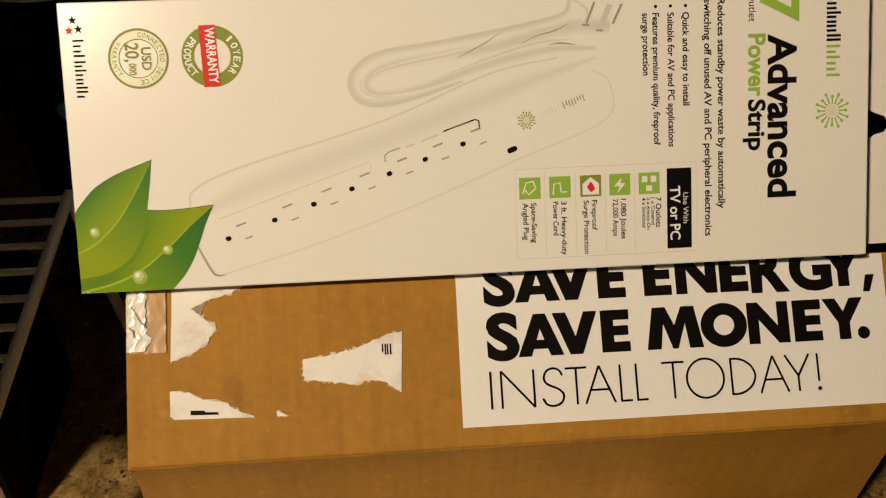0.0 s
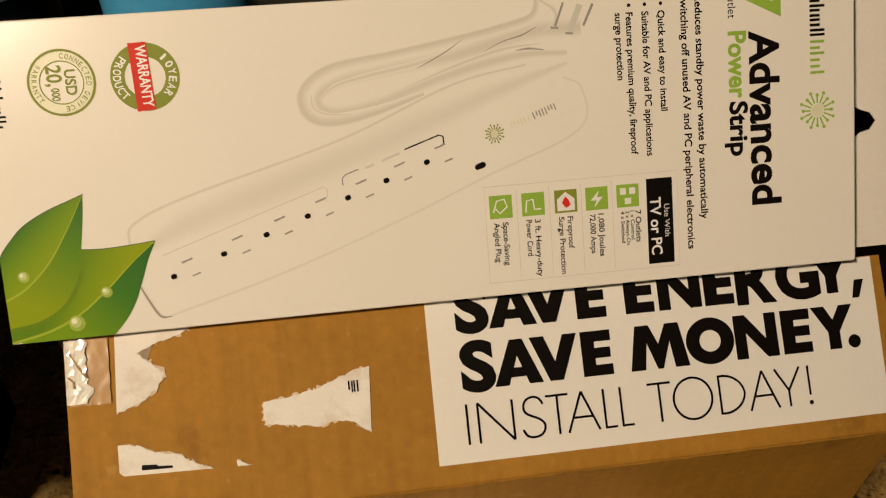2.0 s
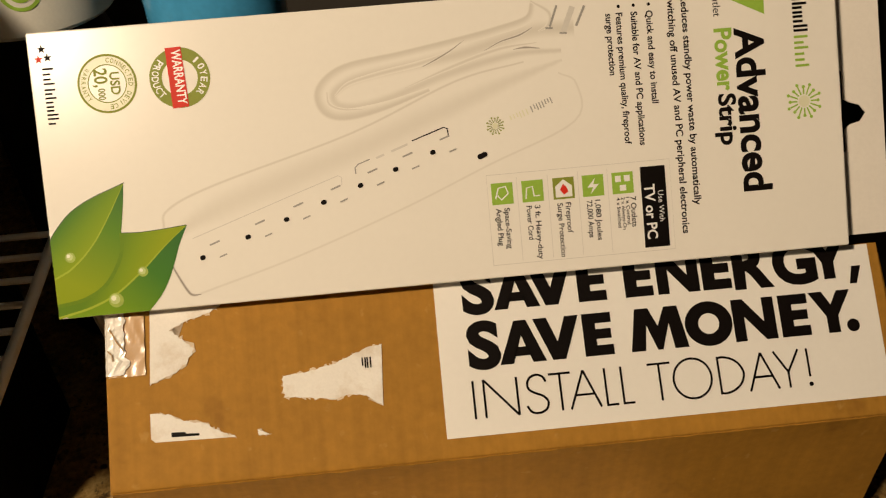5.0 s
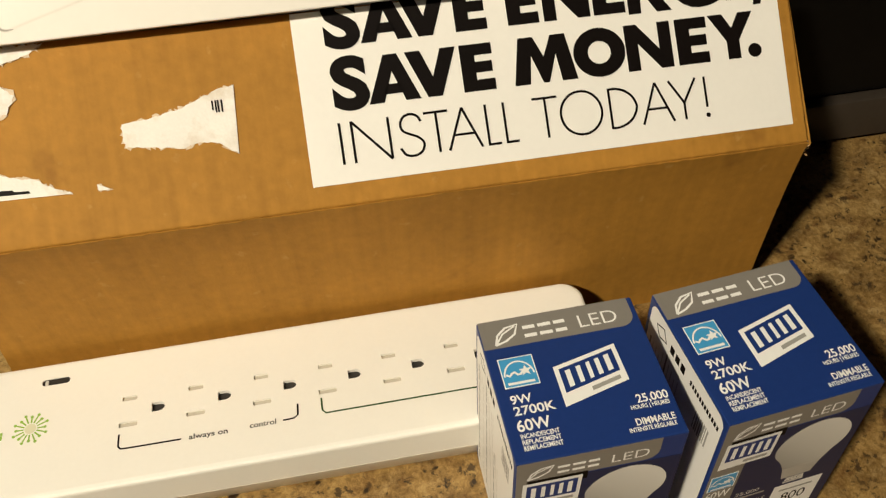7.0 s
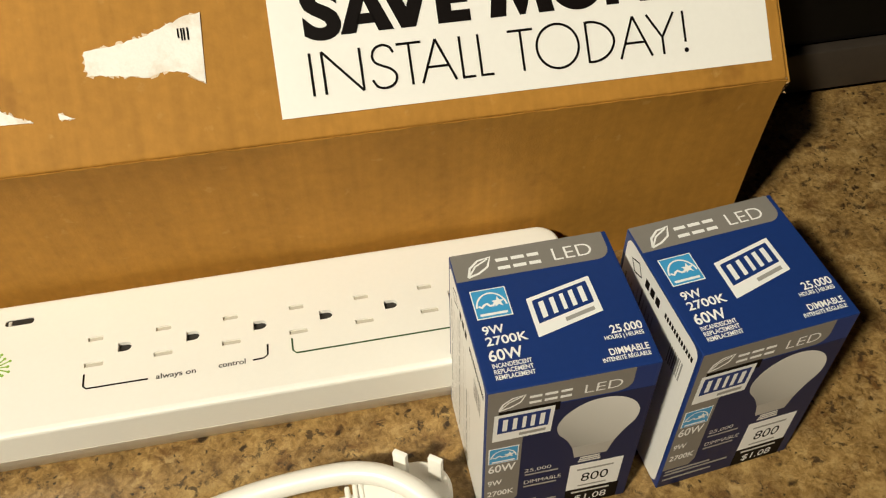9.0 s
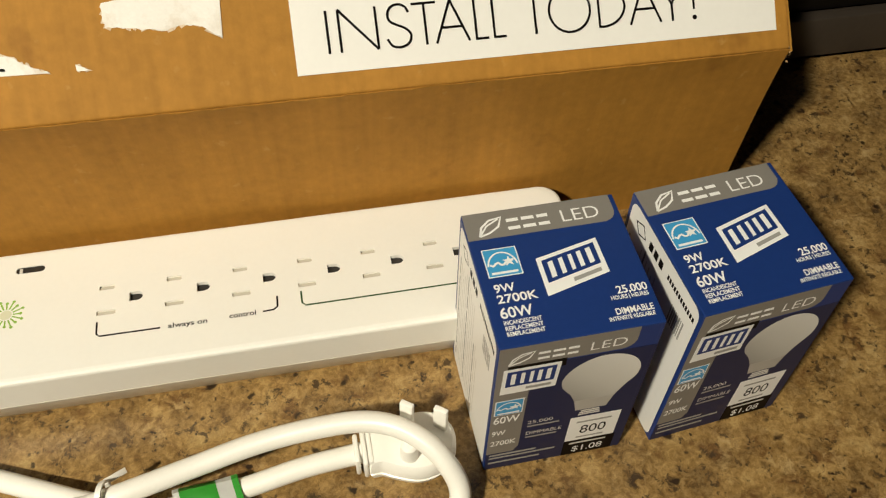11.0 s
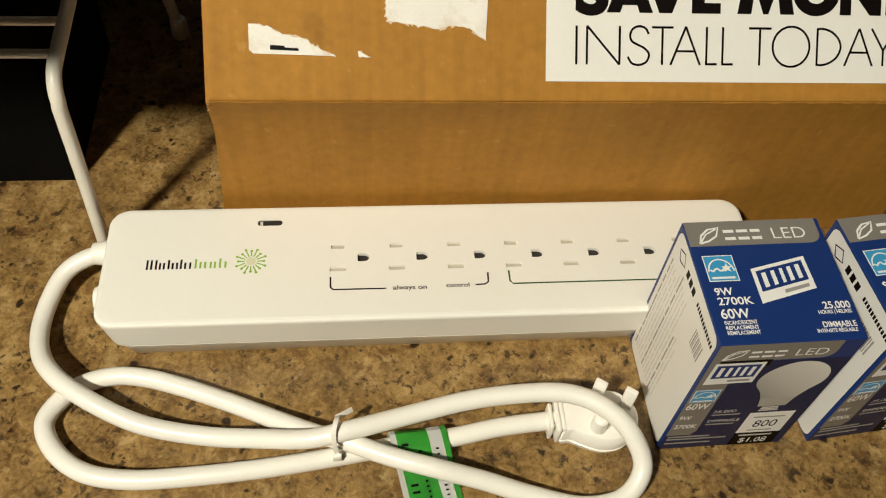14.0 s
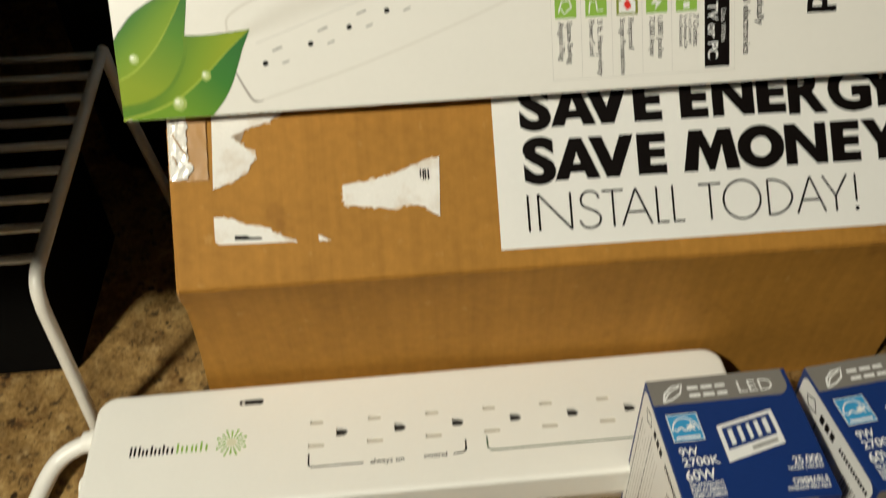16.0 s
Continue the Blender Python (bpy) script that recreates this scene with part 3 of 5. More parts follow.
def carton():
    root = thing("carton", Matrix.Identity(4), "brown corrugated carton with raised flap and torn shipping labels", "cardboard box")
    w0, w1 = -0.0605, 0.2755
    # body: front wall, then the trough that carries the white box
    bm = bmesh.new()
    steps = 84
    rnd = random.Random(12)
    prof = [(0.0376, 0.0), (0.0373, 0.020), (0.0366, 0.040), (0.0353, 0.060), (0.0328, 0.080), (0.0300, 0.094), (0.0274, 0.103), (0.0257, 0.1079), (0.0300, 0.1077), (0.050, 0.122), (0.0990, 0.1430), (0.1320, 0.1920), (0.20, 0.1920), (0.20, 0.0)]
    rings = []
    for k in range(steps + 1):
        f = k / steps
        wob = 0.0005 * math.sin(9 * f) + 0.0003 * math.sin(23 * f + 1)
        fray = rnd.uniform(-0.00022, 0.00022)
        ring = []
        for n, (y, z) in enumerate(prof):
            low = max(0.0, 1 - z / 0.107)
            x = w0 - 0.0078 * low + (w1 - w0 + 0.0093 * low) * f
            if n < 8:
                y += (0.0376 - 0.1103 * z - y) * f * 0.7
                ring.append(Vector((x, y + 0.00084 * f * (1 - low) + (wob * 4 * low * (1 - low) if z else 0) + (fray if n == 7 else 0), z * (1 - 0.0485 * f) + (fray if n == 7 else 0))))
            else:
                ring.append(Vector((x, y, z - (0.0052 * f if z else 0))))
        rings.append(ring)
    ring_loft(bm, rings)
    part("body", bm, CARD, root)
    # flap: a bent sheet hinged on the front edge
    bm = bmesh.new()
    rows, n = [], 40
    for j, (v, d) in enumerate(((0.0, -0.75), (0.25, -0.32), (0.8, -0.05), (3, 0.05), (12, 0.0), (40, 0.1), (74.5, 0.0))):
        rows.append([Vector(((335.4 * k / n - 1.0 + (0.5 * math.sin(v * 0.2) if k in (0, n) else 0)), v, d + 0.22 * math.sin(k * 0.55 + v * 0.05) * (0.3 if v < 2 else 1))) for k in range(n + 1)])
    up = [[bm.verts.new(FLAP @ (p / 1000)) for p in r] for r in rows]
    dn = [[bm.verts.new(FLAP @ ((p - Vector((0, 0, 3.0))) / 1000)) for p in r] for r in rows]
    for a, b, flip in ((up, None, False), (dn, None, True)):
        for r, s in zip(a, a[1:]):
            for k in range(n):
                f = (r[k], r[k + 1], s[k + 1], s[k])
                bm.faces.new(tuple(reversed(f)) if flip else f)
    for k in range(n):
        bm.faces.new((up[0][k + 1], up[0][k], dn[0][k], dn[0][k + 1]))
        bm.faces.new((up[-1][k], up[-1][k + 1], dn[-1][k + 1], dn[-1][k]))
    for j in range(len(rows) - 1):
        bm.faces.new((up[j][0], up[j + 1][0], dn[j + 1][0], dn[j][0]))
        bm.faces.new((up[j + 1][-1], up[j][-1], dn[j][-1], dn[j + 1][-1]))
    part("flap", bm, CARD, root)
    # side gussets under the flap
    for name, x in (("side_flap", -0.0622), ("side_flap", 0.2750)):
        bm = bmesh.new()
        z = 0.0 if x < 0 else -0.005
        poly = [(0.0375, 0.060), (0.0335, 0.084), (0.0300, 0.0965), (0.0275, 0.1060 + z), (0.0800, 0.1540 + z), (0.095, 0.130), (0.070, 0.075)]
        ring_loft(bm, [[Vector((x + d, *p)) for p in poly] for d in (0.0, 0.0028)])
        part(name, bm, CARD, root)
    # frayed corner fibres
    rnd = random.Random(5)
    for cx, cz in ((-0.0612, 0.1050), (0.2760, 0.1000)):
        bm = bmesh.new()
        for k in range(14):
            o = Vector((cx + rnd.uniform(-0.001, 0.001), 0.0262 + rnd.uniform(-0.0010, 0.0015), cz + rnd.uniform(-0.0035, 0.0035)))
            d = Vector((rnd.uniform(-1, 1), rnd.uniform(-1, 0.1), rnd.uniform(-0.6, 1))).normalized() * rnd.uniform(0.0005, 0.0013)
            s = Vector((rnd.uniform(-1, 1), rnd.uniform(-1, 1), rnd.uniform(-1, 1))).normalized() * 0.0004
            f = [bm.verts.new(p) for p in (o - s, o + s, o + s * 0.4 + d, o - s * 0.4 + d)]
            bm.faces.new(f)
        part("frayed_corner", bm, CARD_EDGE, root, "torn cardboard fibres")
    # printed sign
    sign = part("sign", flat_bm([(137, 8.3), (329.4, 7.9), (330.3, 74.2), (137.3, 74.2)], FLAP, 0.0004), PAPER, root, "white paper sign pasted on the flap", smooth=False)
    heavy_line(sign, 60.2, 18.2, (("S", 148.9, 162.9), ("A", 162.6, 182.5), ("V", 177.6, 197.6), ("E", 199.4, 211.8), ("E", 220.0, 232.4), ("N", 234.4, 253.0), ("E", 254.4, 267.2), ("R", 268.4, 286.1), ("G", 286.4, 306.0), ("Y", 302.0, 320.4), (",", 319.6, 325.6)))
    heavy_line(sign, 36.7, 18.2, (("S", 149.2, 163.4), ("A", 162.6, 182.6), ("V", 178.2, 198.0), ("E", 199.4, 212.0), ("M", 219.4, 244.6), ("O", 243.9, 264.8), ("N", 265.2, 283.9), ("E", 286.0, 298.9), ("Y", 299.8, 318.6), (".", 315.0, 320.6)))
    thin_line(sign, 15.3, 15.9, (("I", 149.9, 149.9), ("N", 154.4, 168.4), ("S", 171.6, 181.6), ("T", 182.2, 191.6), ("A", 190.6, 203.5), ("L", 206.0, 211.0), ("L", 213.1, 218.0), ("T", 224.8, 234.8), ("O", 235.6, 252.1), ("D", 255.0, 266.6), ("A", 268.2, 280.9), ("Y", 280.2, 291.2), ("!", 294.9, 294.9)))
    return root


def ragged(pts, amount, seed, step=1.3, keep=()):
    """An outline whose edges are torn; the listed edges stay straight."""
    rnd = random.Random(seed)
    out = []
    for i, p in enumerate(pts):
        q = pts[(i + 1) % len(pts)]
        out.append(p)
        length = math.hypot(q[0] - p[0], q[1] - p[1])
        k = int(length / step)
        if i in keep:
            continue
        for j in range(1, k):
            f = j / k
            out.append((p[0] + (q[0] - p[0]) * f + rnd.uniform(-amount, amount), p[1] + (q[1] - p[1]) * f + rnd.uniform(-amount, amount)))
    return out


CARTON = carton()
REMNANTS = (
    ([(113.1, 50.6), (111.7, 24.6), (105, 29.6), (99.5, 30.6), (90.6, 29.2), (80, 31.2), (71.2, 32.0), (70.8, 36), (71.0, 40.9), (82, 42.0), (91.8, 43.8), (99, 46.5), (105.6, 49.2)], 0.45, (0,)),
    ([(17.0, 74.0), (16.0, 42.2), (20, 44.0), (27.9, 47.5), (32, 51), (34.9, 56.2), (30, 60.5), (24.5, 64.5), (31.0, 67.5), (41.9, 70.6), (47, 74.0)], 0.5, (0,)),
    ([(15.6, 30.6), (15.6, 20.4), (17.2, 18.9), (50.2, 18.0), (44, 20.8), (36.5, 25.3), (29.2, 26.5), (24.2, 29.4)], 0.4, (0, 1, 2)),
    ([(59.2, 20.2), (64.8, 17.6), (59.4, 17.9)], 0.25, ()),
)
for i, (outline, amount, keep) in enumerate(REMNANTS):
    part("torn_edge", flat_bm(ragged(outline, amount * 2.6, i + 20, 0.9, keep), FLAP, 0.0002, 0.0002), TORN_EDGE, CARTON, smooth=False)
    part("label_remnant", flat_bm(ragged(outline, amount, i, keep=keep), FLAP, 0.0004, 0.0002), TORN, CARTON, "torn white remains of a shipping label", smooth=False)
for u in (104.2, 105.4, 106.3, 107.6):
    part("printed_bar", flat_bm(rect(u, 41.0 if u > 105 else 42, u + 0.6, 45.5), FLAP, 0.0007), BLACK_INK, CARTON, smooth=False)
part("printed_bar", flat_bm([(24, 20.4), (35.5, 20.0), (35.2, 21.0), (30, 21.3), (29.5, 22), (24, 22.3)], FLAP, 0.0007), BLACK_INK, CARTON, smooth=False)


def tape_strip():
    """Clear tape over the flap's end, folded down the side."""
    bm = bmesh.new()
    rnd = random.Random(3)
    cols = 14
    rows = []
    for j in range(14):
        v = 46.8 + 27.2 * j / 13
        row = []
        for k in range(cols + 1):
            u = -1.8 + (16.2 + 0.12 * math.sin(j * 1.7)) * k / cols
            row.append(bm.verts.new(FLAP @ Vector((u / 1000, v / 1000, 0.0006 + rnd.uniform(0, 0.00022 if k > 5 else 0.00045) - (0.0012 if k == 0 else 0)))))
        rows.append(row)
    for a, b in zip(rows, rows[1:]):
        for k in range(cols):
            bm.faces.new((a[k], a[k + 1], b[k + 1], b[k]))
    part("packing_tape", bm, TAPE, CARTON, "glossy wrinkled clear packing tape")
    # puckered glossy white patch over the tape's outer end
    bm = bmesh.new()
    rows = []
    for j in range(15):
        v = 47.6 + 26.4 * j / 14
        far = 5.8 + 1.6 * rnd.random() + (2.2 if j in (2, 3) else 0)
        rows.append([bm.verts.new(FLAP @ Vector(((-1.9 + (far + 1.9) * k / 7) / 1000, v / 1000, 0.0011 + rnd.uniform(0, 0.00055) - (0.0010 if k == 0 else 0)))) for k in range(8)])
    for a, b in zip(rows, rows[1:]):
        for k in range(7):
            bm.faces.new((a[k], a[k + 1], b[k + 1], b[k]))
    part("white_patch", bm, TAPE_WHITE, CARTON, "glossy puckered white patch at the outer end of the tape", smooth=False)
    part("tape_crease", stroke_bm([(0.4, 67.0), (2.2, 63.8), (3.6, 61.0), (6.2, 57.4)], 0.55, FLAP, 0.0019), CARD_EDGE, CARTON, smooth=False)
    part("tape_crease", stroke_bm([(-0.6, 58.0), (1.2, 56.2), (1.6, 53.6)], 0.45, FLAP, 0.0019), CARD_EDGE, CARTON, smooth=False)


tape_strip()


# ---- white product box lying on the flap ----
BOX_FACE = Matrix.Translation((-0.07607, 0.07263, 0.16436)) @ Matrix(((0.99997, 0.00714, 0.0, 0), (-0.00389, 0.54463, -0.83867, 0), (-0.00599, 0.83865, 0.54464, 0), (0, 0, 0, 1)))


def product_box():
    root = thing("product_box", BOX_FACE, "white printed power strip retail box with a green leaf picture", "retail box")
    fr = Matrix.Identity(4)
    depth = 0.030
    tab = 0.012
    part("box_body", box_bm(0, 0, -depth, 0.3336, 0.1165, 0, 0.0007, 2), COATED, root, smooth=False)
    # hanging tab on the back panel, with a butterfly hole
    bm = bmesh.new()
    x0, x1, y0, y1 = 0.3338, 0.3580, 0.003, 0.114
    hole = [(0.3405, 0.0745), (0.3405, 0.0625), (0.3430, 0.0610), (0.3475, 0.0595), (0.3500, 0.0560), (0.3475, 0.0525), (0.3430, 0.0515), (0.3405, 0.0495), (0.3405, 0.0400), (0.3385, 0.0380), (0.3350, 0.0380), (0.3350, 0.0765), (0.3385, 0.0765)]
    outer = [(x0, y0), (x1 - 0.002, y0), (x1, y0 + 0.002), (x1, y1 - 0.002), (x1 - 0.002, y1), (x0, y1)]
    edges = []
    for loop in (outer, hole):
        vs = [bm.verts.new((x, y, -tab + 0.0006)) for x, y in loop]
        edges += [bm.edges.new((vs[i], vs[(i + 1) % len(vs)])) for i in range(len(vs))]
    bmesh.ops.triangle_fill(bm, use_beauty=True, edges=edges)
    ext = bmesh.ops.extrude_face_region(bm, geom=list(bm.faces))
    for v in (g for g in ext["geom"] if isinstance(g, bmesh.types.BMVert)):
        v.co.z -= 0.0008
    part("hanging_tab", bm, CARTON_SIDE, root, "white card tab with a hanging hole", smooth=False)

    L = 0.00009

    def ink(name, pts, material, lift=L, label=""):
        return part(name, flat_bm(pts, fr, lift, 0.00006), material, root, label, smooth=False)

    def line(name, pts, width, material, lift=L):
        return part(name, stroke_bm(pts, width, fr, lift), material, root, smooth=False)

    # leaves in the corner
    def curve(*pts):
        return [(p.x, p.y) for p in spline([(x, y, 0) for x, y in pts], 6)]

    edge = curve((0.2, 32.6), (2.5, 36), (8.3, 42.3), (14, 46.1), (20.1, 49.0), (27, 51.5), (32.4, 53.5))
    back = curve((55.8, 34.1), (52.2, 27), (49.5, 20), (46.3, 12.5), (42.3, 6), (37, 0.2))
    vein_a = curve((0.2, 16.5), (8, 20.6), (17, 29.2), (25, 41), (32.0, 53.2))
    vein_b = curve((0.2, 0.6), (14, 3.8), (25, 8.8), (36, 17.2), (46, 26.3), (55.6, 34.0))
    fold = curve((28.9, 33.2), (28.6, 27), (26, 20), (20, 12), (11, 7.2), (0.2, 5.4))
    ink("leaf_picture", curve((28.9, 33.2), (36, 32.8), (45, 33.2), (55.6, 34.1)) + list(reversed(vein_b))[1:] + list(reversed(fold)), LEAF_UPPER, label="printed light green leaf")
    ink("leaf_picture", back + [(4, 0.2)] + vein_b[1:], LEAF_LOWER, L * 1.1)
    ink("leaf_picture", edge + list(reversed(vein_a)), LEAF_OUTER, L * 1.2, "printed light green leaf")
    ink("leaf_picture", vein_a + [(31.0, 45), (29.8, 38)] + fold, LEAF_INNER, L * 1.3)
    line("leaf_fold", fold, 1.5, LEAF_FOLD, L * 2.2)
    line("leaf_outline", edge, 0.35, LEAF_LINE, L * 2.2)
    line("leaf_outline", curve((28.9, 33.2), (36, 32.8), (45, 33.2), (55.6, 34.1)), 0.3, LEAF_LINE, L * 2.2)
    for vein, w in ((vein_a, 0.75), (vein_b, 0.95)):
        part("leaf_vein", soft_stroke_bm(vein, (w, w, w * 0.8, w * 0.5, 0.15), fr, L * 2.4), LEAF_VEIN, root, smooth=False)
    for u, v, r in ((7.5, 25.0, 2.1), (36.0, 16.6, 2.1), (24.0, 5.9, 3.0)):
        ink("dew_drop", disc(u, v, r, 20), DROP_INK, L * 2.6)
        ink("dew_drop", disc(u - r * 0.12, v + r * 0.14, r * 0.66, 20), DROP_PALE, L * 3.2)
        ink("dew_glint", disc(u - r * 0.3, v + r * 0.3, r * 0.34, 14), GLINT_INK, L * 4.0)
    # seals
    part("round_seal", annulus_bm(30.3, 93.8, 11.0, 11.9, fr, L), OLIVE_INK, root, smooth=False)
    part("seal_ring", annulus_bm(30.3, 93.8, 7.7, 10.9, fr, L), SOFT_OLIVE, root, smooth=False)
    part("seal_ring", annulus_bm(30.3, 93.8, 7.4, 7.8, fr, L * 1.4), OLIVE_INK, root, smooth=False)
    for word, a0, a1 in (("CONNECTED DEVICE", 84, -84), ("WARRANTY", 142, 218)):
        for k, ch in enumerate(word):
            if ch == " ":
                continue
            a = a0 + (a1 - a0) * k / (len(word) - 1)
            outward = a0 == 84
            ra, turn = radians(a), a - 90 if outward else a + 90
            r0 = 8.5 if outward else 10.4
            t = Vector((math.cos(radians(turn)), math.sin(radians(turn)), 0)) * 0.65
            lettering("seal_letter", ch, root, OLIVE_INK, fr, 30.3 + r0 * math.cos(ra) - t.x, 93.8 + r0 * math.sin(ra) - t.y, 0.35 if ch == "I" else 1.3, 1.8, L * 1.6, turn, 0.01)
    lettering("seal_word", "USD", root, OLIVE_INK, fr, 31.6, 98.2, 9.0, 3.6, L * 2, -90, 0.02)
    lettering("seal_word", "20,", root, OLIVE_INK, fr, 25.4, 100.0, 7.4, 5.0, L * 2, -90, 0.02)
    lettering("seal_word", "000", root, OLIVE_INK, fr, 26.4, 92.0, 4.6, 2.7, L * 2, -90, 0.02)
    part("round_seal", annulus_bm(59.4, 93.8, 7.2, 12.2, fr, L), OLIVE_INK, root, smooth=False)
    for word, a0, a1 in (("10YEAR", 40, -40), ("PRODUCT", 140, 220)):
        for k, ch in enumerate(word):
            a = a0 + (a1 - a0) * k / (len(word) - 1)
            ra = radians(a)
            r0 = 8.4 if a0 == 40 else 11.2
            turn = a - 90 if a0 == 40 else a + 90
            s = 1.0
            t = Vector((math.cos(radians(turn)), math.sin(radians(turn)), 0)) * s
            lettering("seal_letter", ch, root, WHITE_INK, fr, 59.4 + r0 * math.cos(ra) - t.x, 93.8 + r0 * math.sin(ra) - t.y, 0.9 if ch == "1" else 2.0, 2.7, L * 1.6, turn, 0.02)
    ink("ribbon", [(54.6, 106.0), (61.0, 106.2), (62.0, 82.0), (55.4, 81.6)], RED_INK, L * 2)
    lettering("ribbon_word", "WARRANTY", root, WHITE_INK, fr, 57.0, 105.0, 22.0, 3.6, L * 3.4, -88, 0.02)
    # partner mark: plain shapes
    for u, v, m in ((5.8, 109.5, BLACK_INK), (7.8, 106, BLACK_INK), (4.2, 105.5, RED_INK)):
        star = [(u + (1.9 if k % 2 == 0 else 0.8) * math.cos(radians(36 * k + 18)), v + (1.9 if k % 2 == 0 else 0.8) * math.sin(radians(36 * k + 18))) for k in range(10)]
        ink("printed_star", star, m)
    bar_word(root, BLACK_INK, fr, 5.2, 102.2, 8.0, 4.4, 4, L, -90, 3)
    bar_word(root, BLACK_INK, fr, 5.2, 93.8, 15.0, 4.4, 9, L, -90, 4)
    # maker's mark: bars and burst
    bar_word(root, BLACK_INK, fr, 314.6, 110.0, 19.0, 6.2, 10, L, -90, 5)
    bar_word(root, GREEN_INK, fr, 314.6, 90.6, 14.4, 6.0, 6, L, -90, 6)
    burst(root, fr, 317.4, 62.5, 7.2, L)
    # headings
    lettering("heading", "7", root, GREEN_INK, fr, 286.5, 113.0, 13.0, 15.5, L, -90, 0.03)
    lettering("heading", "Outlet", root, BLACK_INK, fr, 280.9, 112.5, 12.0, 3.2, L, -90)
    lettering("heading", "Advanced", root, BLACK_INK, fr, 289.6, 95.3, 68.6, 11.6, L, -90, 0.03)
    lettering("heading", "Power", root, GREEN_INK, fr, 280.9, 95.6, 26.0, 7.0, L, -90, 0.03)
    lettering("heading", "Strip", root, BLACK_INK, fr, 280.9, 68.4, 21.4, 7.0, L, -90, 0.03)
    lettering("line", "Reduces standby power waste by automatically", root, BLACK_INK, fr, 267.6, 110.4, 87.4, 2.9, L, -90, 0.022)
    lettering("line", "switching off unused AV and PC peripheral electronics", root, BLACK_INK, fr, 261.8, 110.4, 99.0, 2.9, L, -90, 0.022)
    for u, v, text, end in ((252.6, 105.4, "Quick and easy to install", 67), (246.2, 105.4, "Suitable for AV and PC applications", 50), (239.9, 105.4, "Features premium quality, fireproof", 51), (235.6, 105.4, "surge protection", 80)):
        lettering("line", text, root, BLACK_INK, fr, u, v, v - end, 2.7, L, -90, 0.022)
        if u > 236:
            ink("bullet", disc(u + 1.3, 108, 0.7, 12), BLACK_INK)
    ink("black_panel", rect(245.2, 6.9, 255.8, 41.0), BLACK_INK)
    lettering("panel_word", "Use With", root, WHITE_INK, fr, 252.2, 30.5, 13.0, 2.2, L * 2, -90)
    lettering("panel_word", "TV or PC", root, WHITE_INK, fr, 246.6, 33.5, 23.0, 4.2, L * 2, -90, 0.02)
    line("thin_frame", [(180.4, 5.4), (180.4, 43.2), (258, 43.4), (258, 5.4), (180.4, 5.4)], 0.25, PALE_INK)
    for u in (192.9, 205.9, 218.7, 231.2):
        line("thin_frame", [(u, 6.5), (u, 41.5)], 0.2, PALE_INK)
    icons = ((182.0, ("Angled Plug", "Space-Saving")), (194.8, ("Power Cord", "3 ft. Heavy-duty")), (207.9, ("Surge Protection", "Fireproof")), (220.4, ("72,000 Amps", "1,080 Joules")), (233.0, ("4 x Switched", "2 x Always-On", "1 x Control", "7 Outlets")))
    for k, (u, lines) in enumerate(icons):
        ink("icon", rect(u, 30.6, u + 9, 39.6), GREEN_INK if k != 2 else OLIVE_INK)
        if k == 0:
            line("icon_drawing", [(u + 1.5, 33), (u + 3, 37.5), (u + 6, 38), (u + 7, 35), (u + 4, 32.5), (u + 2.5, 34.5)], 0.6, WHITE_INK, L * 2)
        elif k == 1:
            line("icon_drawing", [(u + 1.5, 32), (u + 2, 36.5), (u + 4.5, 37), (u + 5, 33), (u + 7.5, 33)], 0.6, WHITE_INK, L * 2)
        elif k == 2:
            ink("icon_drawing", [(u + 1, 31.4), (u + 8, 31.4), (u + 8, 36), (u + 4.5, 38.8), (u + 1, 36)], WHITE_INK, L * 2)
            ink("icon_flame", [(u + 4.5, 32.4), (u + 6.4, 33.6), (u + 5.6, 35.6), (u + 4.4, 37), (u + 2.9, 34.6)], RED_INK, L * 3)
        elif k == 3:
            ink("icon_drawing", [(u + 5.5, 38.2), (u + 2, 34.4), (u + 4.4, 34.4), (u + 3.4, 31.6), (u + 7, 35.6), (u + 4.6, 35.6)], WHITE_INK, L * 2)
        else:
            for q in (rect(u + 1.4, 35.6, u + 3.8, 38.2), rect(u + 5.2, 35.6, u + 7.6, 38.2), rect(u + 3.2, 31.8, u + 5.8, 34.2)):
                ink("icon_drawing", q, WHITE_INK, L * 2)
        for j, text in enumerate(lines):
            small = k == 4 and j < 3
            cap = 1.5 if small else 2.2
            at = u + 1.4 + (j * 3.5 if k < 4 else j * 2.0)
            lettering("printed_line", text, root, BLACK_INK, fr, at, 29.0, len(text) * (1.05 if small else 1.42), cap, L, -90, 0.015)
    # drawing of the strip and its cord
    def soft(name, pts, widths, material, lift):
        return part(name, soft_stroke_bm(curve(*pts), widths, fr, lift), material, root, smooth=False)

    soft("strip_drawing", ((50, 31), (70, 40), (100, 49.5), (127, 58.0), (160, 69.5), (190, 80), (216, 88)), (6, 15, 17, 16, 14, 9, 2), SOFT_FAINT, L * 0.6)
    soft("strip_drawing", ((47.0, 24), (46.4, 34), (49, 41.0), (68.8, 49.3), (126.8, 65.6), (171, 83.0), (200, 88.6)), (1.6, 1.8, 1.8, 1.6, 1.6, 1.2), SOFT_BAND, L * 0.9)
    soft("strip_drawing", ((214, 83), (221.2, 78), (219.3, 62.5), (182, 47.5), (145.3, 32.8), (100, 17.0), (57.2, 5.0)), (1.2, 1.5, 1.5, 1.5, 1.6), SOFT_FAINT, L * 0.9)
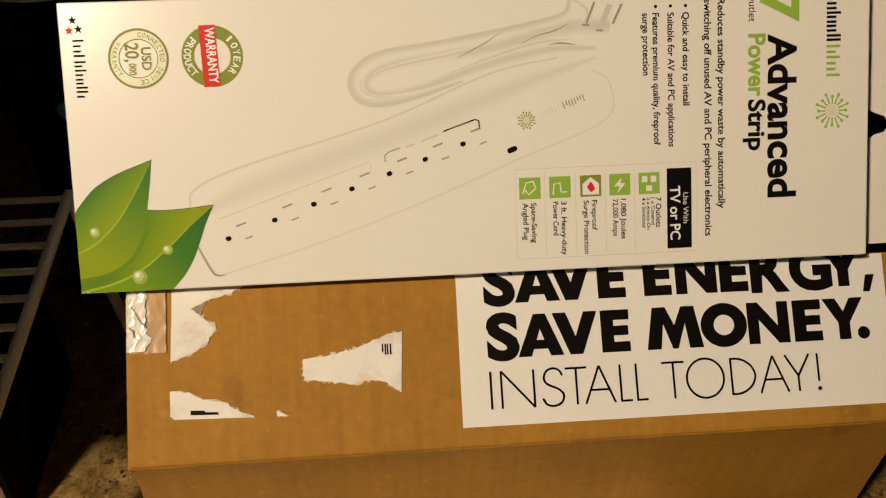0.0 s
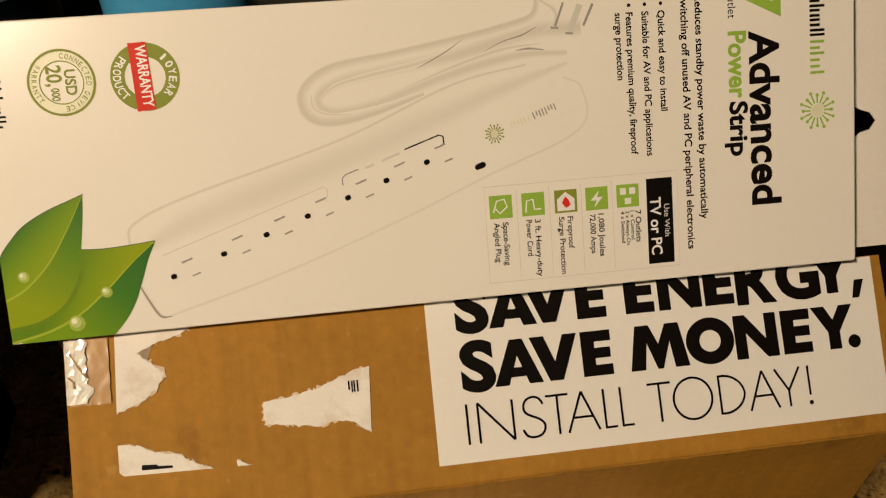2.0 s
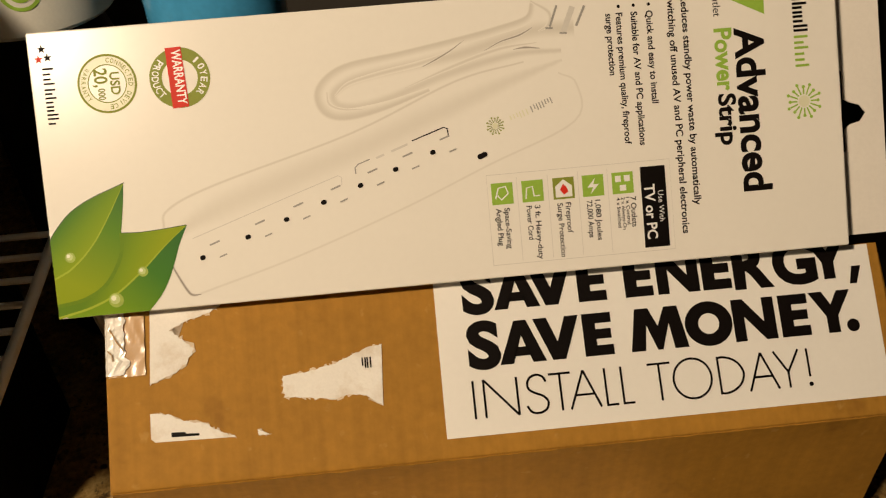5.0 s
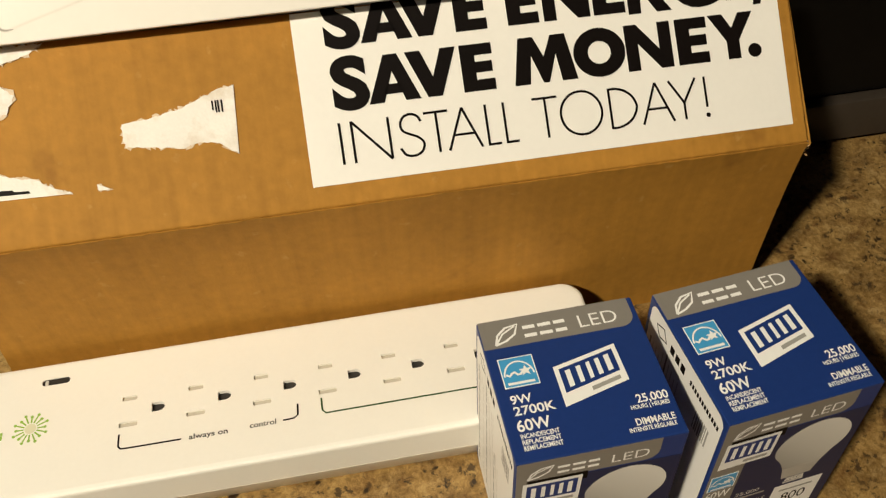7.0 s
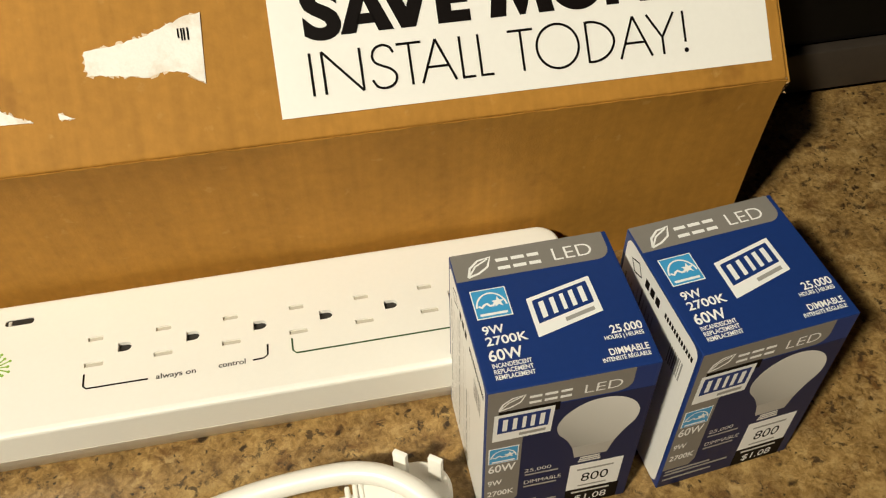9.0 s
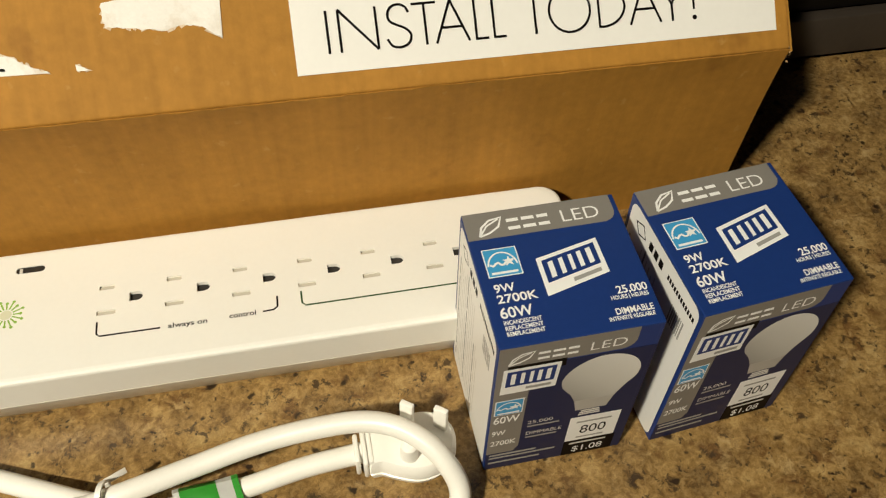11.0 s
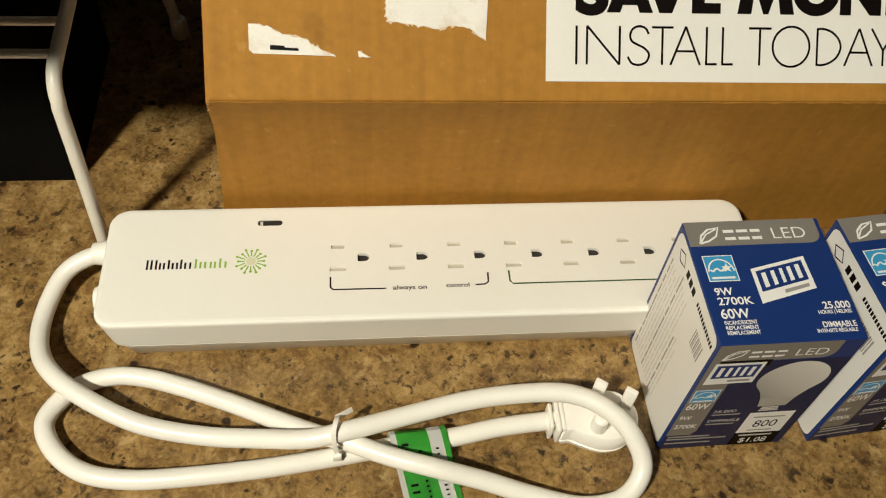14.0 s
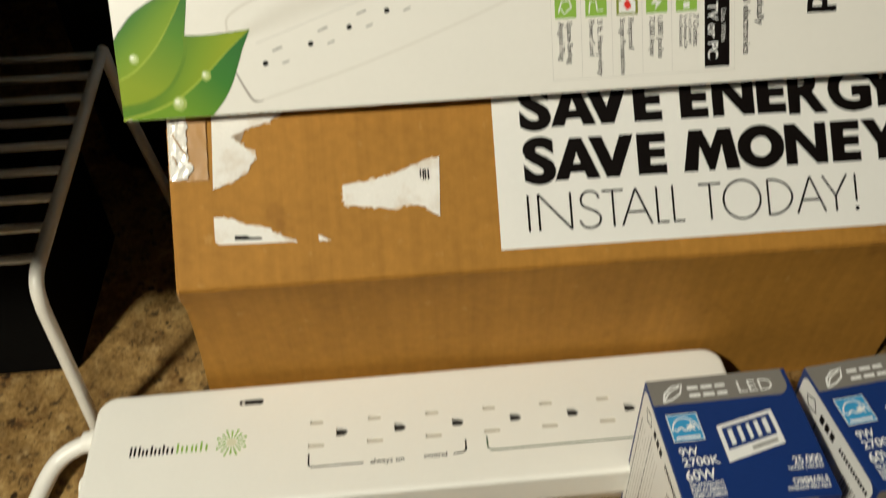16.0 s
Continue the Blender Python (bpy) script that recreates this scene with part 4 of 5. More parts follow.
    soft("strip_drawing", ((46.9, 20.6), (50.0, 13.4), (53.2, 7.0), (55.2, 5.0), (58.6, 5.0)), (0.8, 1.5, 1.8, 1.6, 0.6), SOFT_LINE, L * 1.4)
    for k in range(7):
        ease = (0.0, 2.9, 2.9, 2.5, 1.9, 0.6, 0.2)[k]
        u, v = 60.8 + 16.35 * k + ease, 20.0 + 5.78 * k + 0.35 * ease
        turn = Matrix.Translation((u / 1000, v / 1000, 0)) @ Matrix.Rotation(radians(19.5), 4, "Z")
        part("printed_socket", flat_bm(rounded_rect(1.15, 0.95, 0.8, 3), turn, L * 1.6, 0.00006), BLACK_INK, root, smooth=False)
        part("printed_socket", flat_bm(rect(4.8, 3.1, 9.2, 3.8), turn, L * 1.6, 0.00006), GREY_INK, root, smooth=False)
        part("printed_socket", flat_bm(rect(6.3, -3.0, 9.6, -2.4), turn, L * 1.6, 0.00006), GREY_INK, root, smooth=False)
    turn = Matrix.Translation((0.1796, 0.0516, 0)) @ Matrix.Rotation(radians(19.5), 4, "Z")
    part("printed_lamp", flat_bm(rounded_rect(2.2, 1.1, 1.0, 3), turn, L * 1.6, 0.00006), BLACK_INK, root, smooth=False)
    line("printed_bracket", [(57.5, 28.2), (100, 42.4), (119.2, 48.6), (120.6, 47.8), (120.4, 44.6)], 0.35, PALE_INK, L * 1.6)
    line("printed_bracket", [(126.6, 48.6), (126.6, 51.3), (128, 52.6), (133, 54.2)], 0.5, GREY_INK, L * 1.6)
    line("printed_bracket", [(151, 60.2), (164.4, 64.6), (166, 64.0), (166.2, 60.8)], 0.5, BLACK_INK, L * 1.6)
    line("printed_bar", [(135.5, 54.4), (139, 55.6)], 0.9, PALE_INK, L * 1.6)
    line("printed_bar", [(142, 56.6), (149, 59.0)], 0.9, PALE_INK, L * 1.6)
    # small mark on the drawn strip
    bar_word(root, GREY_INK, fr, 210.0, 73.4, 10.0, 2.8, 8, L * 1.6, 199.5, 7)
    bar_word(root, SOFT_OLIVE, fr, 199.6, 69.6, 8.6, 2.8, 6, L * 1.6, 199.5, 8)
    burst(root, fr, 186.0, 63.4, 3.6, L * 1.6, OLIVE_INK)
    # airbrushed cord loops and plug
    soft("cord_drawing", ((222, 101), (205, 101), (190, 97.8), (172, 93.6), (150, 90.6), (130, 87.4), (121, 82.5), (122, 77.6), (131, 76.0), (146, 79.0), (168, 86.2), (196, 92), (216, 92)), (9, 8, 7, 6, 5, 6, 6, 3), SOFT_BAND, L * 0.7)
    soft("cord_drawing", ((206, 113), (203, 106), (190, 102.4), (174, 99.4), (150, 95.6), (126, 92.0), (115.6, 84.5), (116.4, 76.5), (124, 73.0), (140, 75.0), (160, 80.6)), (3, 4, 4, 4, 5, 6, 5, 2), SOFT_SIDE, L * 1.0)
    soft("cord_drawing", ((170, 95.2), (158, 91.6), (140, 88.6), (127, 85.6), (121, 81)), (1.0, 2.6, 2.4, 1.8, 0.6), SOFT_BAND, L * 1.2)
    soft("cord_drawing", ((118, 83), (118.6, 78), (124, 75.4), (133, 74.8)), (0.6, 1.5, 1.2, 0.4), SOFT_BAND, L * 1.4)
    soft("cord_drawing", ((158, 90.0), (164, 92.6), (170, 95.6), (176, 99.4)), (0.3, 1.2, 0.9, 0.2), SOFT_LINE, L * 1.4)
    soft("cord_drawing", ((184, 94.4), (191, 97.6), (199, 99.6), (204.5, 102.2)), (0.3, 0.9, 1.4, 0.6), SOFT_LINE, L * 1.4)
    soft("cord_drawing", ((196, 94.0), (201, 94.4), (207, 93.6)), (0.3, 1.5, 0.6), SOFT_LINE, L * 1.4)
    soft("cord_drawing", ((150, 82.0), (170, 89.0), (190, 94.6), (206, 96.0)), (0.4, 2.0, 2.0, 0.5), SOFT_BAND, L * 1.2)
    soft("cord_drawing", ((205, 113), (212, 108), (211.6, 103), (207, 100.4)), (1.2, 2.2, 2.0, 0.6), SOFT_BAND, L * 1.2)
    for u0, v0, u1, v1, w in ((212, 102, 215.5, 110.5, 0.9), (217.5, 99.5, 222, 109.5, 2.4), (223, 101.5, 227, 109.5, 1.0)):
        line("plug_drawing", [(u0, v0), (u1, v1)], w, PALE_INK if w > 2 else GREY_INK, L * 1.3)
    for u, v in ((211.6, 101.6), (217.3, 99.2)):
        line("plug_drawing", [(u - 1.4, v), (u + 1.6, v - 0.3)], 0.8, GREY_INK, L * 1.5)
    return root


def burst(root, fr, u, v, r, lift, material=None):
    """A starburst mark: a soft middle with dotted rays."""
    material = material or GREEN_INK
    part("burst_middle", flat_bm(disc(u, v, r * 0.34, 20), fr, lift, 0.00006), SOFT_OLIVE, root, smooth=False)
    for k in range(16):
        a = 2 * math.pi * k / 16
        far = r if k % 2 else r * 0.84
        bm = stroke_bm([(u + q * math.cos(a), v + q * math.sin(a)) for q in (r * 0.40, far * 0.9)], r * 0.09, fr, lift)
        bm.faces.new([bm.verts.new(fr @ Vector(((u + far * math.cos(a) + r * 0.1 * math.cos(b)) / 1000, (v + far * math.sin(a) + r * 0.1 * math.sin(b)) / 1000, lift * 1.05))) for b in (2 * math.pi * j / 8 for j in range(8))])
        part("burst_ray", bm, material, root, smooth=False)


PRODUCT_BOX = product_box()


# ---- power strip ----
PITCH = 0.027


def power_strip():
    root = thing("power_strip", pose(0.0350, -0.0007, 0), "white plastic seven-outlet power strip on the granite counter", "power strip")
    hx, hy, top = 0.1520, 0.0326, 0.034
    x_first = -0.0350
    bm = bmesh.new()
    lower = ((0.0, 0.0072), (0.0012, 0.0060), (0.0124, 0.0030), (0.0132, 0.0026))
    ring_loft(bm, [[Vector((x, y, z)) for x, y in rounded_rect(hx - i, hy - i, 0.010, 8)] for z, i in lower])
    part("base", bm, PLASTIC, root)
    # upper shell with real sockets
    bm = bmesh.new()
    upper = ((0.0124, 0.0036), (0.0134, 0.0036), (0.0138, 0.0024), (0.0318, 0.0004), (0.0330, 0.0006), (0.0337, 0.0013), (0.0340, 0.0026))
    rows = ring_loft(bm, [[Vector((x, y, z)) for x, y in rounded_rect(hx - i, hy - i, 0.0090, 10)] for z, i in upper], cap_end=False)
    holes = []
    dy = 0.0010
    for k in range(7):
        gx = x_first + PITCH * k
        ground = [(gx - 0.0024, dy - 0.0022)] + [(gx + 0.0006 + 0.0024 * math.cos(radians(a)), dy + 0.0022 * math.sin(radians(a))) for a in (-90, -60, -30, 0, 30, 60, 90)] + [(gx - 0.0024, dy + 0.0022)]
        holes.append((ground, 0.0019, HOLE, "ground_hole_shade"))
        for s, wide in ((1, 0.0030), (-1, 0.0037)):
            holes.append((rounded_rect(wide, 0.00115, 0.0004, 2, gx - 0.0115, dy + s * 0.0063), 0.0010, SLOT, "blade_slot"))
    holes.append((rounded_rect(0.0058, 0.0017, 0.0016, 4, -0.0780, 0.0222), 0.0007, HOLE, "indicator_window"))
    floors = []
    for loop, deep, material, name in holes:
        vs = [bm.verts.new((x, y, top)) for x, y in loop]
        floors.append((vs, deep, material, name, loop))
    rim = [v for v in rows[-1]]
    loops = [rim] + [f[0] for f in floors]
    flat = [v for loop in loops for v in loop]
    links, owner, at = [], [], 0
    for number, loop in enumerate(loops):
        owner += [number] * len(loop)
        links += [(at + i, at + (i + 1) % len(loop)) for i in range(len(loop))]
        at += len(loop)
    got = delaunay_2d_cdt([v.co.xy for v in flat], links, [], 1, 1e-7)
    for face in got[2]:
        corners = [got[3][i][0] for i in face]
        if len({owner[c] for c in corners}) > 1 or owner[corners[0]] == 0:
            bm.faces.new([flat[c] for c in corners])
    for vs, deep, material, name, loop in floors:
        lowv = [bm.verts.new((v.co.x, v.co.y, top - deep)) for v in vs]
        for i in range(len(vs)):
            j = (i + 1) % len(vs)
            bm.faces.new((vs[i], vs[j], lowv[j], lowv[i]))
    shell = part("shell", bm, PLASTIC, root, sharp=11)
    # shallow floors; the ground holes' black one stands for shade of real depth
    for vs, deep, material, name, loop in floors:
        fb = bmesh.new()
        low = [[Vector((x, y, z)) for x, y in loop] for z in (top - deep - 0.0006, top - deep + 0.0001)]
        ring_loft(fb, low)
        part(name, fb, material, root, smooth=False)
    # small pale piece at the left end of the indicator window
    part("indicator_lens", box_bm(-0.0826, 0.0210, top - 0.0009, -0.0812, 0.0234, top - 0.0003, 0.0002), PALE_INK, root)
    # printed marks on the top
    fr = Matrix.Translation((-0.0350, 0.0010, top))
    L = 0.00007

    def line(name, pts, width, material):
        return part(name, stroke_bm(pts, width, fr, L), material, root, smooth=False)

    line("printed_bracket", [(-14.8, -10.6), (-14.8, -16.2), (-13.6, -17.5), (10, -17.6)], 0.75, BLACK_INK)
    line("printed_bracket", [(50.6, -16.9), (55, -16.7), (56.6, -15.4), (56.8, -10.2)], 0.75, BLACK_INK)
    line("printed_bracket", [(66.6, -9.4), (66.6, -15.2), (68, -16.8), (160.5, -16.6), (162, -15.2), (162.2, -9.6)], 0.75, DARK_GREEN)
    lettering("printed_word", "always on", root, BLACK_INK, fr, 13, -18.4, 15.4, 2.3, L, 0, 0.015)
    lettering("printed_word", "control", root, BLACK_INK, fr, 37.2, -17.9, 10.6, 2.3, L, 0, 0.015)
    bar_word(root, BLACK_INK, fr, -97.2, -4.2, 20.6, 5.2, 11, L, 0, 9)
    bar_word(root, GREEN_INK, fr, -76.0, -4.1, 15.2, 5.2, 7, L, 0, 10)
    burst(root, fr, -50.6, -0.8, 6.8, L)
    # side button and cord boss
    bm = bmesh.new()
    ring_loft(bm, [[Vector((-x, -0.0085 + 0.0058 * f * math.cos(a), 0.0200 + 0.0058 * f * math.sin(a))) for a in (2 * math.pi * k / 20 for k in range(20))] for x, f in ((0.1480, 1), (0.1545, 1), (0.1560, 0.9), (0.1565, 0.6))])
    part("reset_button", bm, PLASTIC, root)
    bm = bmesh.new()
    ring_loft(bm, [[Vector((-x, 0.0195 + 0.0065 * f * math.cos(a), 0.0165 + 0.0065 * f * math.sin(a))) for a in (2 * math.pi * k / 20 for k in range(20))] for x, f in ((0.1460, 1), (0.1540, 0.98), (0.1590, 0.86), (0.1620, 0.8))])
    part("strain_relief", bm, CORD, root)
    # cord: from the strip, over itself, round both loops to the plug
    path = spline([
        (-0.120, 0.0180, 0.0165), (-0.130, 0.0175, 0.0150), (-0.1415, 0.0105, 0.0105), (-0.1475, -0.0090, 0.0070), (-0.1450, -0.0290, 0.0090), (-0.1345, -0.0450, 0.0130),
        (-0.117, -0.0575, 0.0115), (-0.096, -0.0670, 0.0080), (-0.071, -0.0725, 0.0065), (-0.047, -0.0770, 0.0110), (-0.025, -0.0810, 0.0180), (-0.008, -0.0795, 0.0215),
        (0.018, -0.0735, 0.0215), (0.043, -0.0690, 0.0240), (0.066, -0.0680, 0.0270), (0.085, -0.0695, 0.0290), (0.099, -0.0755, 0.0290), (0.1105, -0.0860, 0.0245),
        (0.1165, -0.0980, 0.0130), (0.108, -0.1085, 0.0060), (0.090, -0.1110, 0.0046), (0.069, -0.1055, 0.0050), (0.049, -0.0995, 0.0085), (0.028, -0.0945, 0.0128),
        (0.008, -0.0880, 0.0130), (-0.010, -0.0800, 0.0120), (-0.022, -0.0755, 0.0100), (-0.040, -0.0660, 0.0060), (-0.060, -0.0565, 0.0046), (-0.078, -0.0490, 0.0044),
    ], 9) + spline([
        (-0.078, -0.0490, 0.0044), (-0.096, -0.0430, 0.0044), (-0.111, -0.0410, 0.0044), (-0.125, -0.0445, 0.0044), (-0.1345, -0.0535, 0.0044), (-0.1380, -0.0640, 0.0044),
        (-0.1310, -0.0765, 0.0044), (-0.118, -0.0860, 0.0044), (-0.100, -0.0900, 0.0044), (-0.077, -0.0900, 0.0044), (-0.047, -0.0880, 0.0044), (-0.021, -0.0850, 0.0044),
        (0.014, -0.0800, 0.0044), (0.036, -0.0780, 0.0055), (0.059, -0.0750, 0.0080), (0.084, -0.0735, 0.0098),
    ], 9)[1:]
    off = Vector((-0.0350, 0.0010, 0))
    part("cord", tube_bm([p + off - Vector((0, 0, max(0.0, p.z - 0.013) * 0.12)) for p in path], 0.0042, 16), CORD, root, "thick white power cord folded and tied")
    plug(root, off)
    return root


def plug(root, off):
    """An angled flat plug lying face up, its two blades and round pin upwards."""
    c = Vector((0.1005, -0.0735, 0)) + off

    shape = [(-17, 6), (-8, 9.2), (2, 12.4), (11.5, 11.6), (17.8, 6), (19.4, -1), (17, -8), (10, -13), (2, -14.0), (-6, -11.3), (-12, -8.3), (-17, -7.2)]
    loop = spline([(x / 1000, y / 1000, 0) for x, y in shape + shape[:1]], 4)[:-1]

    def outline(grow, z):
        return [c + Vector((p.x * (1 + grow / 0.016), p.y * (1 + grow / 0.012), z)) for p in loop]

    bm = bmesh.new()
    ring_loft(bm, [outline(g, z) for g, z in ((-0.0035, 0.0), (-0.0010, 0.0012), (-0.0002, 0.0046), (-0.0012, 0.0052), (-0.0012, 0.0058), (-0.0002, 0.0064), (-0.0004, 0.0120), (-0.0016, 0.0140), (-0.0045, 0.0146))])
    body = part("plug", bm, PLASTIC, root, "white flat angled plug lying face up")
    for x, wide in ((0.0800, 0.0060), (0.0830, 0.0078), (0.0852, 0.0072)):
        part("plug_collar", box_bm(x - 0.0010 + off.x, -0.0737 - wide + off.y, 0.0030, x + 0.0010 + off.x, -0.0737 + wide + off.y, 0.0150, 0.0008), PLASTIC, body)
    for x, y in ((0.1015, -0.0655), (0.1140, -0.0702)):
        p = Vector((x, y, 0)) + off
        bm = box_bm(-0.0012, -0.0028, 0.0125, 0.0012, 0.0028, 0.0285, 0.0005)
        bmesh.ops.transform(bm, matrix=Matrix.Translation(p) @ Matrix.Rotation(radians(54), 4, "Z"), verts=bm.verts)
        part("blade", bm, PLASTIC, body, "capped white plug blade")
    p = Vector((0.1000, -0.0800, 0)) + off
    bm = bmesh.new()
    ring_loft(bm, [[p + Vector((r * math.cos(a), r * math.sin(a), z)) for a in (2 * math.pi * k / 18 for k in range(18))] for z, r in ((0.0130, 0.0037), (0.0200, 0.0035), (0.0225, 0.0032), (0.0235, 0.0020))])
    part("ground_pin", bm, PLASTIC, body, "capped white round pin")


POWER_STRIP = power_strip()


def cable_tie():
    root = thing("cable_tie", pose(-0.0130, -0.0790, 0.0), "white plastic cable tie round the folded cord", "cable tie")
    bm = bmesh.new()
    rings = []
    for k in range(36):
        a = 2 * math.pi * k / 36
        mid = Vector((0.0008 * math.sin(2 * a), 0.0066 * math.cos(a), 0.0152 + 0.0120 * math.sin(a)))
        out = Vector((0, math.cos(a), math.sin(a)))
        rings.append([bm.verts.new(mid + Vector((sx * 0.0010, 0, 0)) + out * so * 0.0005) for sx, so in ((-1, -1), (1, -1), (1, 1), (-1, 1))])
    for a, b in zip(rings, rings[1:] + rings[:1]):
        for k in range(4):
            bm.faces.new((a[k], a[(k + 1) % 4], b[(k + 1) % 4], b[k]))
    part("band", bm, CORD, root)
    part("lock", box_bm(-0.0017, -0.0086, 0.0085, 0.0021, -0.0060, 0.0128, 0.0005), PLASTIC, root)
    bm = box_bm(-0.0008, -0.0012, -0.0004, 0.0085, 0.0011, 0.0004, 0.0002)
    bmesh.ops.transform(bm, matrix=Matrix.Translation((0.0006, 0.0062, 0.0205)) @ Matrix.Rotation(radians(38), 4, "Z") @ Matrix.Rotation(radians(22), 4, "Y") @ Matrix.Rotation(radians(28), 4, "X"), verts=bm.verts)
    part("tail", bm, CORD, root, "cut flat end of the tie")
    return root


cable_tie()


def cord_tag():
    """A green film tag wrapped round the cord, its ends lying towards the room."""
    root = thing("cord_tag", pose(0.0, 0.0, 0.0), "green and white printed film tag wrapped round the cord", "tag")
    a, b = Vector((0.0100, -0.0806, 0.0)), Vector((0.0345, -0.0781, 0.0))
    prof = [(0.0046, 0.0010), (0.0056, 0.0050), (0.0050, 0.0090), (0.0025, 0.0113), (-0.0015, 0.0106), (-0.0055, 0.0080), (-0.0105, 0.0048), (-0.0170, 0.0022), (-0.0240, 0.0012), (-0.0310, 0.0010)]
    cols = [0.0, 0.1, 0.3, 0.5, 0.62, 0.66, 0.86, 0.9, 1.0]

    def sheet(c0, c1, name, material, lift=0.0):
        bm = bmesh.new()
        rows = []
        for f in cols:
            if f < c0 - 1e-6 or f > c1 + 1e-6:
                continue
            p = a.lerp(b, f)
            rows.append([Vector((p.x + (-y) * 0.22, p.y + y, z + lift + 0.0006 * math.sin(f * 5 + y * 300))) for y, z in prof])
        verts = [[bm.verts.new(q) for q in r] for r in rows]
        for r, s in zip(verts, verts[1:]):
            for k in range(len(r) - 1):
                bm.faces.new((r[k], s[k], s[k + 1], r[k + 1]))
        bmesh.ops.solidify(bm, geom=list(bm.faces), thickness=0.00025)
        return part(name, bm, material, root)

    bars = [(-0.0074, -0.0064, 0.16, 0.28), (-0.0046, -0.0040, 0.20, 0.25), (-0.0030, -0.0020, 0.16, 0.28)]
    bars += [(-0.0300 + 0.0030 * k, -0.0290 + 0.0030 * k, 0.17, 0.30) for k in range(5)]
    bars += [(-0.0300 + 0.0022 * k, -0.0292 + 0.0022 * k, 0.44, 0.48) for k in range(12)]
    bars += [(-0.0295 + 0.0020 * k, -0.0288 + 0.0020 * k, 0.74, 0.79) for k in range(13)]
    for y0, y1, f0, f1 in bars:
        bm = bmesh.new()
        ring = []
        for f, y in ((f0, y0), (f1, y0), (f1, y1), (f0, y1)):
            p = a.lerp(b, f)
            z = next(z0 + (z1 - z0) * (y - q0) / (q1 - q0) for (q0, z0), (q1, z1) in zip(prof[3:], prof[4:]) if q1 <= y <= q0)
            ring.append(bm.verts.new((p.x - y * 0.22, p.y + y, z + 0.0009)))
        bm.faces.new(ring)
        part("printed_bar", bm, BLACK_INK, root, smooth=False)
    sheet(0.0, 0.1, "white_border", WHITE_INK)
    sheet(0.1, 0.66, "green_panel", TAG_GREEN)
    sheet(0.66, 0.9, "white_border", WHITE_INK)
    sheet(0.9, 1.0, "green_panel", TAG_GREEN)
    return root


cord_tag()


